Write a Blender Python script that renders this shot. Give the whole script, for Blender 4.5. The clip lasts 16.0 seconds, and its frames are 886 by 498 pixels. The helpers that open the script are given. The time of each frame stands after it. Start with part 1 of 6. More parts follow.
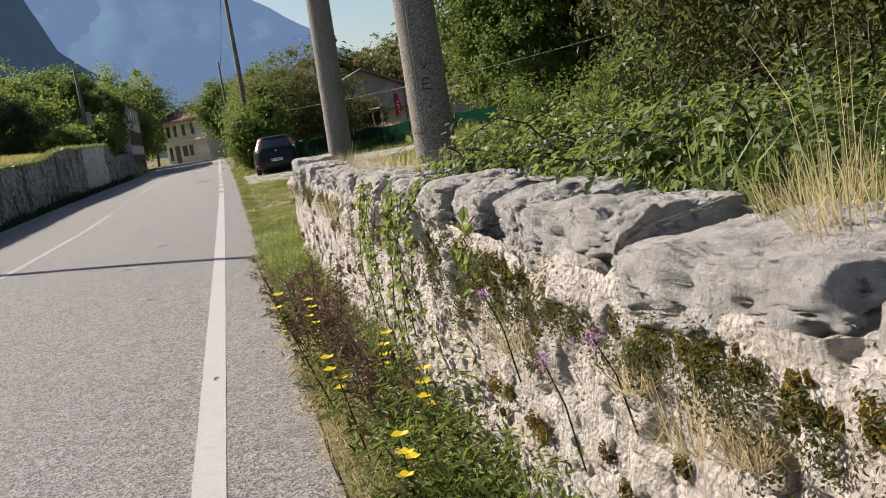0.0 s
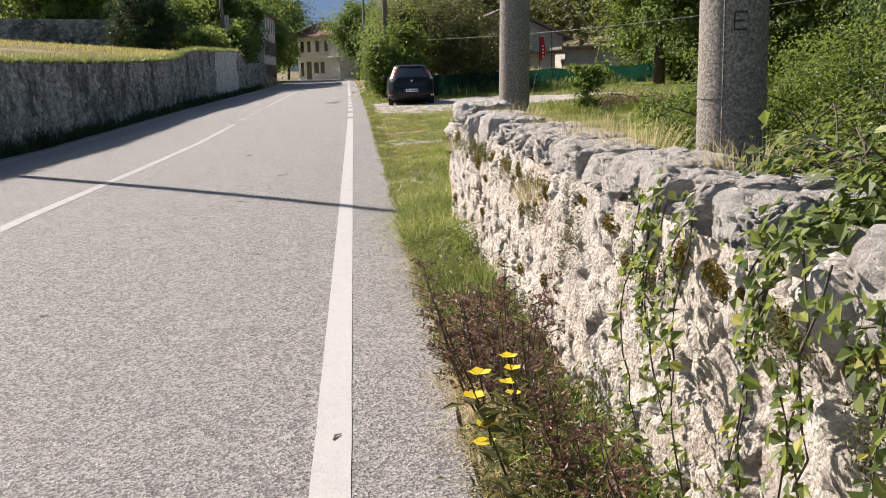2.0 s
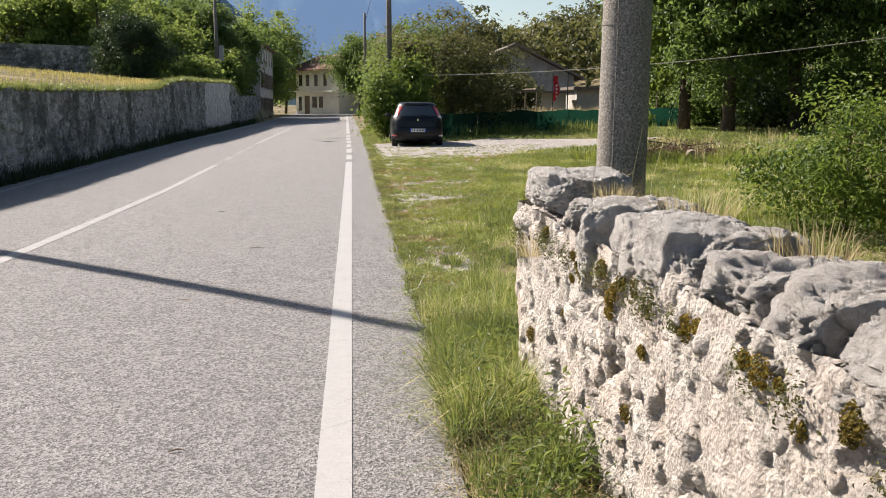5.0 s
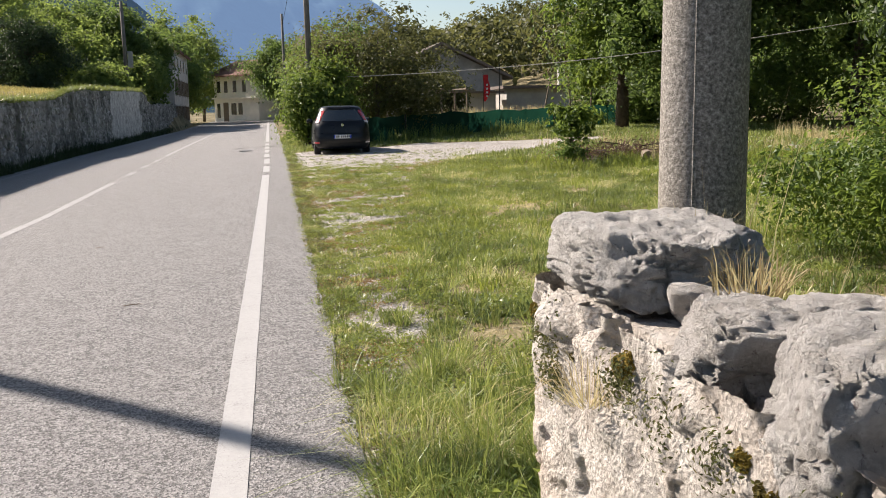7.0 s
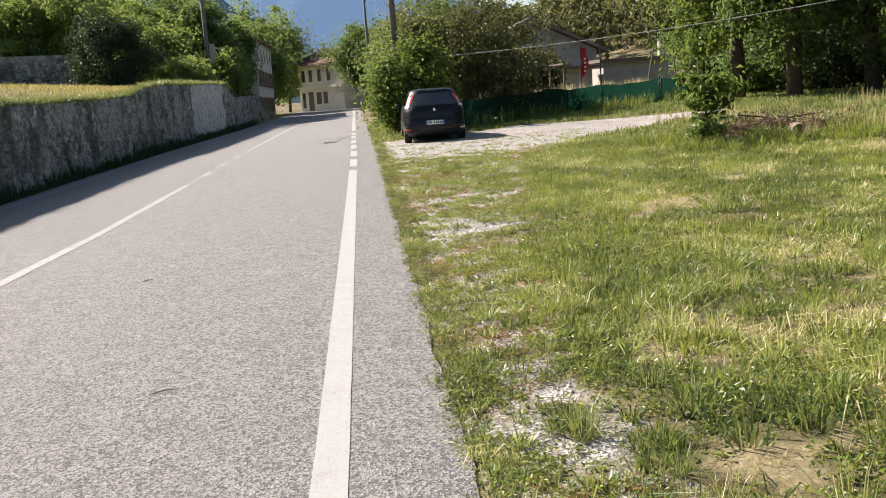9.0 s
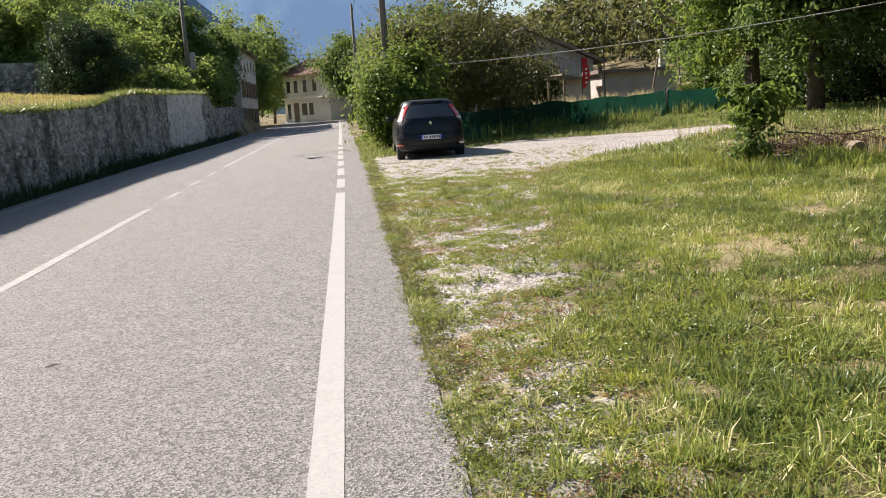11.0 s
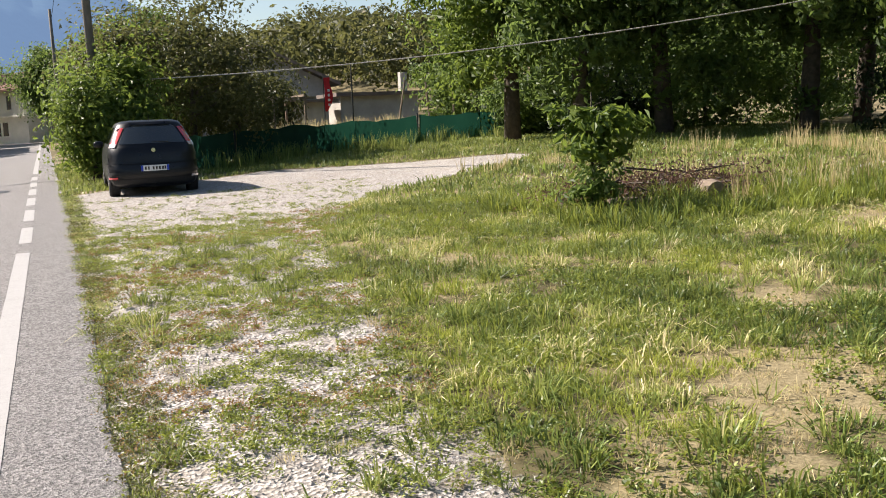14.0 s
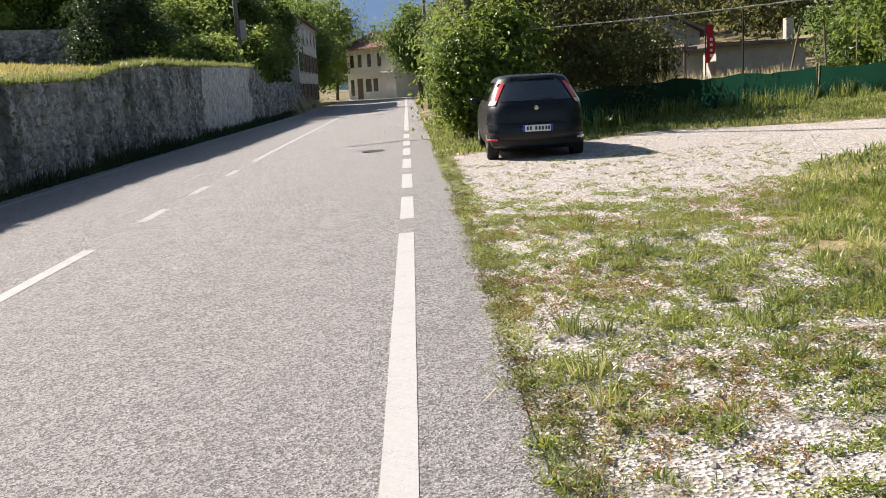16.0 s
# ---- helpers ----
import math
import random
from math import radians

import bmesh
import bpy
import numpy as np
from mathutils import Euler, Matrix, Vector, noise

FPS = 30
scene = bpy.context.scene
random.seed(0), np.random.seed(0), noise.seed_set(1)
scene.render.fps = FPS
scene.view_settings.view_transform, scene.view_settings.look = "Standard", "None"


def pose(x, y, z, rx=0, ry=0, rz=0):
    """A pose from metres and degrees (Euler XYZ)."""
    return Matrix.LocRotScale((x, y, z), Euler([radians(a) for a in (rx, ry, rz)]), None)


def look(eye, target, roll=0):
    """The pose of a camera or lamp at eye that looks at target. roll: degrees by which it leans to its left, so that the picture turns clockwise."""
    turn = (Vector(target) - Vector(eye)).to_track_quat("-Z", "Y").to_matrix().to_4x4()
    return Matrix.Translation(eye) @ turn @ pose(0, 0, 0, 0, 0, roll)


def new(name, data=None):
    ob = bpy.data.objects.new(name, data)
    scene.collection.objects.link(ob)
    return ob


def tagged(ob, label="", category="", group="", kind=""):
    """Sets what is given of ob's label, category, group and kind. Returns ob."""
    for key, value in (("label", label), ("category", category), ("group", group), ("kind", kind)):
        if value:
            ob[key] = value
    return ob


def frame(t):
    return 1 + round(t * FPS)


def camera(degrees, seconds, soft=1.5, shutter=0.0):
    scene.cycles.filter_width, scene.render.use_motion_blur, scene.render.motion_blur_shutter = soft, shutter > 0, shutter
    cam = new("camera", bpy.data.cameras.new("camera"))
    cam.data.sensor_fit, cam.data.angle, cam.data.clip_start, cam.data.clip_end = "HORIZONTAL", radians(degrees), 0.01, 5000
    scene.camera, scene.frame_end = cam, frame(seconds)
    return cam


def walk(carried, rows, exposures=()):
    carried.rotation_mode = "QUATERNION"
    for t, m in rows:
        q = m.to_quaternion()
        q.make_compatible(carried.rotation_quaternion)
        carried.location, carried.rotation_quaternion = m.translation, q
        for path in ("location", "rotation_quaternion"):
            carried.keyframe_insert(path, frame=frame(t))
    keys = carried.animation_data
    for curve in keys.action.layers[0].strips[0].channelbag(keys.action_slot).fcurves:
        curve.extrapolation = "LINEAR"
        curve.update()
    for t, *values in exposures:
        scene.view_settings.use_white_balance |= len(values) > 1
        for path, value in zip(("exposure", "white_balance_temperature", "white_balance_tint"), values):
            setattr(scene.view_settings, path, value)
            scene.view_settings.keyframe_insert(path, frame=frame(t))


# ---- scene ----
cam = camera(48.3, 16.0, soft=1.0)
METRES, EYE, TILT, LEAN, TURN = 22.388, 1.5, 0.0, 0.0, -12.2
ROWS = [
    (0.0, 0.0, 0.0, 0.0, -1.14, -7.62, 8.56),
    (0.5, -0.0112, 0.0266, 0.003, 1.73, -8.12, 6.98),
    (1.0, -0.0164, 0.0551, 0.0032, 3.29, -8.42, 4.25),
    (1.5, -0.0231, 0.0834, 0.0039, 5.03, -8.96, 1.95),
    (2.0, -0.0311, 0.1104, 0.0026, 6.3, -10.27, 0.97),
    (2.5, -0.0391, 0.1405, 0.0029, 6.58, -11.59, 0.09),
    (3.0, -0.046, 0.1655, 0.0028, 6.48, -11.76, -1.13),
    (3.5, -0.052, 0.1977, 0.0037, 6.61, -10.31, -1.25),
    (4.0, -0.0586, 0.2276, 0.0052, 8.38, -8.24, -0.97),
    (6.5, -0.0804, 0.3721, 0.0034, 1.79, -8.26, 0.79),
    (7.0, -0.0848, 0.4032, 0.0042, 1.81, -8.03, 1.02),
    (7.5, -0.0878, 0.4327, 0.0033, 2.68, -7.87, 1.66),
    (8.0, -0.0945, 0.4666, 0.0034, 4.19, -8.31, 2.5),
    (8.5, -0.1047, 0.4962, 0.0039, 6.03, -8.73, 3.28),
    (9.0, -0.1107, 0.5294, 0.0035, 6.63, -8.89, 3.74),
    (9.5, -0.1186, 0.5609, 0.004, 6.6, -8.78, 3.69),
    (12.0, -0.1482, 0.7135, 0.0041, 3.12, -8.13, 2.67),
    (12.5, -0.1527, 0.7514, 0.0026, -3.49, -9.34, 2.91),
    (13.0, -0.1561, 0.7848, 0.0031, -10.07, -9.48, 3.21),
    (13.5, -0.1593, 0.8216, 0.0039, -11.68, -8.52, 2.61),
    (14.0, -0.1678, 0.853, 0.0044, -10.19, -7.68, 2.45),
    (14.5, -0.1764, 0.8802, 0.004, -3.08, -7.96, 1.9),
    (15.0, -0.1881, 0.9122, 0.0047, 3.75, -8.07, 2.3),
    (15.5, -0.1962, 0.9452, 0.005, 9.31, -8.59, 2.24),
    (16.0, -0.2054, 0.9742, 0.006, 9.61, -9.37, 2.89),
]
walk(cam, [(t, pose(0, 0, EYE, TILT, LEAN, TURN) @ pose(METRES * x, METRES * y, METRES * z, 90 + pitch, roll, yaw)) for t, x, y, z, yaw, pitch, roll in ROWS], exposures=((0.0, 0.84), (1.2, 1.09), (2.5, 1.12), (7.5, 1.12), (9.0, 1.22), (12.0, 1.20), (16.0, 1.24)))

# ---------------------------------------------------------------- world, sun, exposure
SUN_EL = 36.0
SUN_AZ = 46.0            # degrees left of +y
sun_dir = Vector((-math.sin(radians(SUN_AZ)) * math.cos(radians(SUN_EL)), math.cos(radians(SUN_AZ)) * math.cos(radians(SUN_EL)), math.sin(radians(SUN_EL))))
world = bpy.data.worlds.new("sky")
scene.world = world
world.use_nodes = True
wn = world.node_tree
sky = wn.nodes.new("ShaderNodeTexSky")
sky.sky_type, sky.sun_disc = "NISHITA", False
sky.sun_elevation, sky.sun_rotation = radians(SUN_EL), radians(-SUN_AZ)
sky.altitude, sky.air_density, sky.dust_density = 300, 1.0, 1.6
wn.links.new(sky.outputs[0], wn.nodes["Background"].inputs[0])
wn.nodes["Background"].inputs[1].default_value = 0.06
sun = new("sun", bpy.data.lights.new("sun", "SUN"))
sun.data.energy, sun.data.angle, sun.data.color = 5.0, radians(0.53), (1.0, 0.89, 0.81)
sun.matrix_world = look(sun_dir * 60, (0, 0, 0))

# ---------------------------------------------------------------- materials


class Mat:
    """A short way to write a node material round one Principled shader."""

    def __init__(self, name, rough=0.8, metal=0.0, spec=0.3):
        self.m = bpy.data.materials.new(name)
        self.m.use_nodes = True
        self.t = self.m.node_tree
        self.b = self.t.nodes["Principled BSDF"]
        self.set("Roughness", rough), self.set("Metallic", metal), self.set("Specular IOR Level", spec)
        self.co = self.node("ShaderNodeTexCoord").outputs["Object"]

    def node(self, kind, **props):
        n = self.t.nodes.new(kind)
        for k, v in props.items():
            if k == "operation":
                n.operation = v
            elif k == "feature":
                n.feature = v
            elif k == "data_type":
                n.data_type = v
            elif k == "blend_type":
                n.blend_type = v
            elif k == "attribute_name":
                n.attribute_name = v
        return n

    def link(self, a, b):
        self.t.links.new(a, b)

    def set(self, key, v):
        if isinstance(v, bpy.types.NodeSocket):
            self.link(v, self.b.inputs[key])
        else:
            self.b.inputs[key].default_value = (*v, 1) if isinstance(v, tuple) else v

    def noise(self, scale, detail=4, rough=0.6, stretch=None, distort=0.0):
        n = self.node("ShaderNodeTexNoise")
        n.inputs["Scale"].default_value, n.inputs["Detail"].default_value, n.inputs["Roughness"].default_value = scale, detail, rough
        n.inputs["Distortion"].default_value = distort
        self.link(self.place(stretch), n.inputs["Vector"])
        return n.outputs["Fac"]

    def voronoi(self, scale, feature="F1", out="Distance", stretch=None):
        n = self.node("ShaderNodeTexVoronoi", feature=feature)
        n.inputs["Scale"].default_value = scale
        self.link(self.place(stretch), n.inputs["Vector"])
        return n.outputs[out]

    def place(self, stretch):
        if not stretch:
            return self.co
        n = self.node("ShaderNodeMapping")
        n.inputs["Scale"].default_value = stretch
        self.link(self.co, n.inputs["Vector"])
        return n.outputs[0]

    def attr(self, name):
        return self.node("ShaderNodeAttribute", attribute_name=name).outputs["Fac"]

    def rand(self):
        return self.node("ShaderNodeObjectInfo").outputs["Random"]

    def ramp(self, fac, *stops):
        n = self.node("ShaderNodeValToRGB")
        e = n.color_ramp.elements
        while len(e) < len(stops):
            e.new(0.5)
        for el, (p, c) in zip(e, stops):
            el.position, el.color = p, (*c, 1) if isinstance(c, tuple) else (c, c, c, 1)
        self.link(fac, n.inputs[0])
        return n.outputs[0]

    def mix(self, fac, a, b, how="MIX"):
        n = self.node("ShaderNodeMix", data_type="RGBA", blend_type=how)
        for s, v in ((n.inputs[0], fac), (n.inputs[6], a), (n.inputs[7], b)):
            if isinstance(v, bpy.types.NodeSocket):
                self.link(v, s)
            else:
                s.default_value = (*v, 1) if isinstance(v, tuple) else v
        return n.outputs[2]

    def math(self, op, a, b=0.5):
        n = self.node("ShaderNodeMath", operation=op)
        for s, v in zip(n.inputs, (a, b)):
            if isinstance(v, bpy.types.NodeSocket):
                self.link(v, s)
            else:
                s.default_value = v
        return n.outputs[0]

    def bump(self, height, dist=0.01, strength=1.0):
        n = self.node("ShaderNodeBump")
        n.inputs["Distance"].default_value, n.inputs["Strength"].default_value = dist, strength
        self.link(height, n.inputs["Height"])
        self.link(n.outputs[0], self.b.inputs["Normal"])

    def leafy(self, amount=0.45, tint=(0.25, 0.32, 0.05)):
        """Adds light that passes through a thin leaf."""
        tr = self.node("ShaderNodeBsdfTranslucent")
        base = self.b.inputs["Base Color"]
        if base.is_linked:
            src = base.links[0].from_socket
            self.link(self.mix(0.55, src, tint), tr.inputs[0])
        else:
            tr.inputs[0].default_value = (*tint, 1)
        mx = self.node("ShaderNodeMixShader")
        mx.inputs[0].default_value = amount
        self.link(self.b.outputs[0], mx.inputs[1]), self.link(tr.outputs[0], mx.inputs[2])
        self.link(mx.outputs[0], self.t.nodes["Material Output"].inputs["Surface"])
        return self


def leaf_mat(name, dark, mid, light, dry=None, amount=0.4, rough=0.55):
    m = Mat(name, rough=rough, spec=0.35)
    v = m.attr("var")
    stops = [(0.0, dark), (0.5, mid), (0.92, light)] + ([(1.0, dry)] if dry else [])
    c = m.ramp(v, *stops)
    m.set("Base Color", m.mix(m.math("MULTIPLY", m.noise(0.9, 2), 0.22), c, mid))
    m.leafy(amount, tuple(min(1, x * 1.9) for x in light))
    return m.m


def plain(name, col, rough=0.6, metal=0.0, var=0.25, scale=8.0, spec=0.3, bump=0.0, fine=60.0):
    m = Mat(name, rough, metal, spec)
    n = m.noise(scale, 5)
    f = m.noise(fine, 3)
    lo = tuple(c * (1 - var) for c in col)
    hi = tuple(min(1, c * (1 + var)) for c in col)
    m.set("Base Color", m.mix(m.math("MULTIPLY", f, 0.5), m.ramp(n, (0.3, lo), (0.7, hi)), lo))
    if bump:
        m.bump(f, bump)
    return m.m


# asphalt: worn, pale aggregate in a grey binder, with slightly darker wheel tracks and cracks
m = Mat("asphalt", 0.85, spec=0.25)
ag = m.voronoi(150, out="Color")
bw = m.node("ShaderNodeRGBToBW")
m.link(ag, bw.inputs[0])
stone = m.ramp(bw.outputs[0], (0.2, (0.07, 0.068, 0.066)), (0.5, (0.21, 0.203, 0.196)), (0.8, (0.48, 0.462, 0.445)))
big = m.node("ShaderNodeRGBToBW")
m.link(m.voronoi(62, out="Color"), big.inputs[0])
stone = m.mix(m.ramp(big.outputs[0], (0.55, 0.0), (0.72, 0.6)), stone, (0.40, 0.38, 0.36))
stone = m.mix(m.ramp(big.outputs[0], (0.28, 0.6), (0.42, 0.0)), stone, (0.075, 0.072, 0.07))
wear = m.noise(0.5, 5, 0.6, (1.0, 0.25, 1.0))
col = m.mix(m.ramp(wear, (0.35, 0.0), (0.75, 0.30)), stone, (0.27, 0.258, 0.245))
col = m.mix(m.ramp(m.noise(5.0, 6), (0.45, 0.0), (0.75, 0.35)), col, (0.13, 0.125, 0.12))
m.set("Base Color", col)
m.bump(m.math("ADD", m.voronoi(62), m.noise(200, 2)), 0.010)
ASPHALT = m.m



def paint(name, k, cover):
    """White road paint, worn through to the asphalt in specks."""
    m = Mat(name, 0.7, spec=0.3)
    worn = m.ramp(m.math("ADD", m.noise(90, 4), m.math("MULTIPLY", m.noise(5, 4), 0.4)), (cover - 0.16, 0.0), (cover, 0.9))
    m.set("Base Color", m.mix(m.math("SUBTRACT", 1.0, worn), m.mix(m.noise(30, 3), (0.36 * k, 0.352 * k, 0.338 * k), (0.50 * k, 0.49 * k, 0.472 * k)), (0.25, 0.242, 0.232)))
    m.bump(m.noise(120, 4), 0.003)
    return m.m


PAINT, FADED = paint("road_paint", 0.90, 0.64), paint("faded_road_paint", 0.85, 0.80)

# field: soil, thatch and moss, turning into pale limestone gravel by the mesh's gravel amount
m = Mat("field_soil", 0.95, spec=0.1)
th = m.ramp(m.noise(3.0, 6), (0.3, (0.07, 0.062, 0.03)), (0.6, (0.16, 0.135, 0.072)))
th = m.mix(m.ramp(m.math("ADD", m.attr("dry"), m.math("MULTIPLY", m.math("SUBTRACT", m.noise(9, 6, 0.75), 0.5), 0.9)), (0.45, 0.0), (0.85, 1.0)), th, m.ramp(m.noise(40, 5, 0.7), (0.3, (0.13, 0.105, 0.055)), (0.65, (0.34, 0.285, 0.165))))
gv = m.voronoi(42, out="Color")
bw = m.node("ShaderNodeRGBToBW")
m.link(gv, bw.inputs[0])
gcol = m.ramp(bw.outputs[0], (0.15, (0.17, 0.157, 0.14)), (0.45, (0.38, 0.355, 0.325)), (0.85, (0.60, 0.57, 0.53)))
gcol = m.mix(m.ramp(m.noise(3.0, 5), (0.42, 0.0), (0.66, 0.55)), gcol, (0.36, 0.315, 0.255))
edge = m.math("ADD", m.attr("gravel"), m.math("MULTIPLY", m.math("SUBTRACT", m.noise(14, 7, 0.8), 0.5), 0.8))
m.set("Base Color", m.mix(m.ramp(edge, (0.30, 0.0), (0.52, 1.0)), th, gcol))
m.bump(m.math("ADD", m.math("MULTIPLY", m.voronoi(42), m.ramp(edge, (0.44, 0.0), (0.56, 1.0))), m.math("MULTIPLY", m.noise(25, 6, 0.7), 0.7)), 0.014)
FIELD = m.m

# limestone of the near wall
m = Mat("limestone", 0.9, spec=0.15)
base = m.ramp(m.noise(7, 8, 0.65), (0.25, (0.27, 0.24, 0.207)), (0.5, (0.50, 0.46, 0.408)), (0.75, (0.68, 0.64, 0.585)))
base = m.mix(m.ramp(m.noise(2.0, 3), (0.45, 0.0), (0.7, 0.5)), base, (0.62, 0.50, 0.41))
dirt = m.ramp(m.noise(34, 7, 0.75), (0.36, 0.7), (0.46, 0.0))
m.set("Base Color", m.mix(dirt, base, (0.22, 0.18, 0.14)))
m.bump(m.math("ADD", m.noise(45, 8, 0.7), m.math("MULTIPLY", m.voronoi(60), 0.5)), 0.02)
LIMESTONE = m.m

m = Mat("grey_capstone", 0.92, spec=0.12)
r = m.rand()
g1 = m.ramp(m.noise(9, 9, 0.72), (0.30, (0.28, 0.264, 0.242)), (0.47, (0.53, 0.506, 0.47)), (0.66, (0.72, 0.692, 0.65)))
g1 = m.mix(m.math("MULTIPLY", r, 0.4), g1, (0.55, 0.49, 0.43))
g1 = m.mix(m.ramp(m.noise(45, 5, 0.7), (0.52, 0.0), (0.64, 0.6)), g1, (0.76, 0.74, 0.70))
pit = m.ramp(m.noise(60, 6, 0.75, None, 0.8), (0.34, 0.7), (0.41, 0.0))
m.set("Base Color", m.mix(pit, g1, (0.20, 0.142, 0.13)))
m.bump(m.math("ADD", m.noise(35, 10, 0.78), m.math("MULTIPLY", m.noise(140, 5, 0.7), 0.4)), 0.03)
CAPSTONE = m.m

m = Mat("old_wall_rubble", 0.95, spec=0.1)
c = m.ramp(m.noise(4.0, 9, 0.75), (0.36, (0.10, 0.098, 0.09)), (0.5, (0.29, 0.28, 0.26)), (0.64, (0.62, 0.605, 0.57)))
c = m.mix(m.ramp(m.noise(1.5, 5, 0.65, (1, 1, 0.6)), (0.46, 0.0), (0.58, 0.85)), c, (0.085, 0.085, 0.075))
c = m.mix(m.ramp(m.noise(0.45, 4), (0.45, 0.0), (0.65, 0.55)), c, (0.40, 0.385, 0.355))
c = m.mix(m.ramp(m.noise(7, 6, 0.7), (0.54, 0.0), (0.64, 0.75)), c, (0.075, 0.10, 0.04))
m.set("Base Color", c)
m.bump(m.noise(18, 6), 0.03)
RUBBLE = m.m
m = Mat("wall_render_patch", 0.9, spec=0.15)
c = m.ramp(m.noise(4, 7, 0.7), (0.36, (0.26, 0.255, 0.24)), (0.64, (0.68, 0.67, 0.635)))
m.set("Base Color", m.mix(m.ramp(m.voronoi(5.5, "DISTANCE_TO_EDGE"), (0.0, 0.6), (0.06, 0.0)), c, (0.33, 0.32, 0.30)))
m.bump(m.noise(20, 6), 0.02)
RENDERPATCH = m.m

m = Mat("pole_concrete", 0.88, spec=0.2)
c = m.ramp(m.noise(75, 6, 0.8), (0.38, (0.09, 0.083, 0.072)), (0.52, (0.235, 0.218, 0.192)), (0.64, (0.44, 0.415, 0.375)))
c = m.mix(m.ramp(m.noise(3, 5, 0.6, (1, 1, 0.25)), (0.4, 0.0), (0.7, 0.45)), c, (0.25, 0.22, 0.175))
m.set("Base Color", c)
m.bump(m.noise(90, 5), 0.006)
CONCRETE = m.m
WOODPOLE = plain("weathered_pole", (0.17, 0.15, 0.125), 0.85, scale=3, bump=0.004)
DARKMETAL = plain("dark_metal", (0.05, 0.05, 0.05), 0.5, 0.6, 0.3)
MARK = plain("stencil_black", (0.05, 0.047, 0.043), 0.8)
MOSS = leaf_mat("moss", (0.045, 0.040, 0.012), (0.13, 0.10, 0.02), (0.27, 0.19, 0.03), amount=0.1, rough=0.95)
BARK = plain("bark", (0.10, 0.082, 0.062), 0.95, scale=6, var=0.5, bump=0.02, fine=30)
PLASTER = plain("old_plaster", (0.55, 0.52, 0.47), 0.9, scale=1.2, var=0.3, bump=0.004, fine=20)
HOUSEWHITE = plain("house_plaster", (0.84, 0.80, 0.72), 0.9, scale=0.8, var=0.12, fine=15)
ROOFTILE = plain("roof_tile", (0.17, 0.075, 0.052), 0.85, scale=5, var=0.4, bump=0.02, fine=12)
SHEDROOF = plain("shed_roof", (0.16, 0.13, 0.11), 0.9, scale=2, var=0.3)
SHEDWALL = plain("shed_wall", (0.30, 0.29, 0.28), 0.9, scale=1.5, var=0.3)
CEMENT = plain("cement_block", (0.40, 0.38, 0.34), 0.9, scale=1.5, var=0.25, fine=20)
DARKGLASS = plain("dark_window", (0.02, 0.022, 0.025), 0.15, var=0.2, spec=0.5)
SHUTTER = plain("shutter_wood", (0.16, 0.12, 0.08), 0.7)
REDCLOTH = plain("red_cloth", (0.55, 0.03, 0.04), 0.8, var=0.15)
WHITECLOTH = plain("white_print", (0.75, 0.75, 0.75), 0.8, var=0.05)
m = Mat("green_net", 0.8, spec=0.2)
m.set("Base Color", m.mix(m.noise(2.5, 4), (0.007, 0.030, 0.018), (0.016, 0.050, 0.032)))
m.leafy(0.25, (0.02, 0.10, 0.065))
NET = m.m
DRYWOOD = plain("dry_wood", (0.24, 0.19, 0.14), 0.9, scale=8, bump=0.005)
SLAB = plain("pale_rubble", (0.33, 0.31, 0.28), 0.9, scale=5, var=0.35, bump=0.02, fine=20)
GRAVEL = plain("limestone_pebble", (0.38, 0.355, 0.325), 0.9, scale=9, var=0.35)
CARPAINT = Mat("car_paint", 0.28, 0.0, 0.3)
CARPAINT.set("Base Color", (0.006, 0.0065, 0.008)), CARPAINT.set("Coat Weight", 0.14), CARPAINT.set("Coat Roughness", 0.06)
CARPAINT.set("Roughness", CARPAINT.ramp(CARPAINT.noise(6, 4), (0.3, 0.25), (0.7, 0.45)))
CARPAINT = CARPAINT.m
TRIM = plain("black_trim", (0.018, 0.018, 0.018), 0.6)
TYRE = plain("tyre_rubber", (0.02, 0.02, 0.02), 0.85)
RIM = plain("grey_rim", (0.35, 0.35, 0.36), 0.4, 0.7)
CARGLASS = Mat("car_glass", 0.03, 0.0, 0.5)
CARGLASS.set("Base Color", (0.03, 0.035, 0.035)), CARGLASS.set("Coat Weight", 1.0)
CARGLASS = CARGLASS.m
TAILRED = Mat("tail_lamp_red", 0.12, 0.0, 0.5)
TAILRED.set("Base Color", (0.5, 0.02, 0.025)), TAILRED.set("Coat Weight", 1.0)
TAILRED = TAILRED.m
TAILCLEAR = Mat("tail_lamp_clear", 0.12, 0.0, 0.5)
TAILCLEAR.set("Base Color", (0.6, 0.5, 0.5)), TAILCLEAR.set("Coat Weight", 1.0)
TAILCLEAR = TAILCLEAR.m
PLATEWHITE = plain("plate_white", (0.75, 0.75, 0.73), 0.4, var=0.05)
PLATEBLUE = plain("plate_blue", (0.02, 0.06, 0.45), 0.4, var=0.05)
CHROME = plain("chrome", (0.6, 0.6, 0.6), 0.2, 1.0, 0.05)

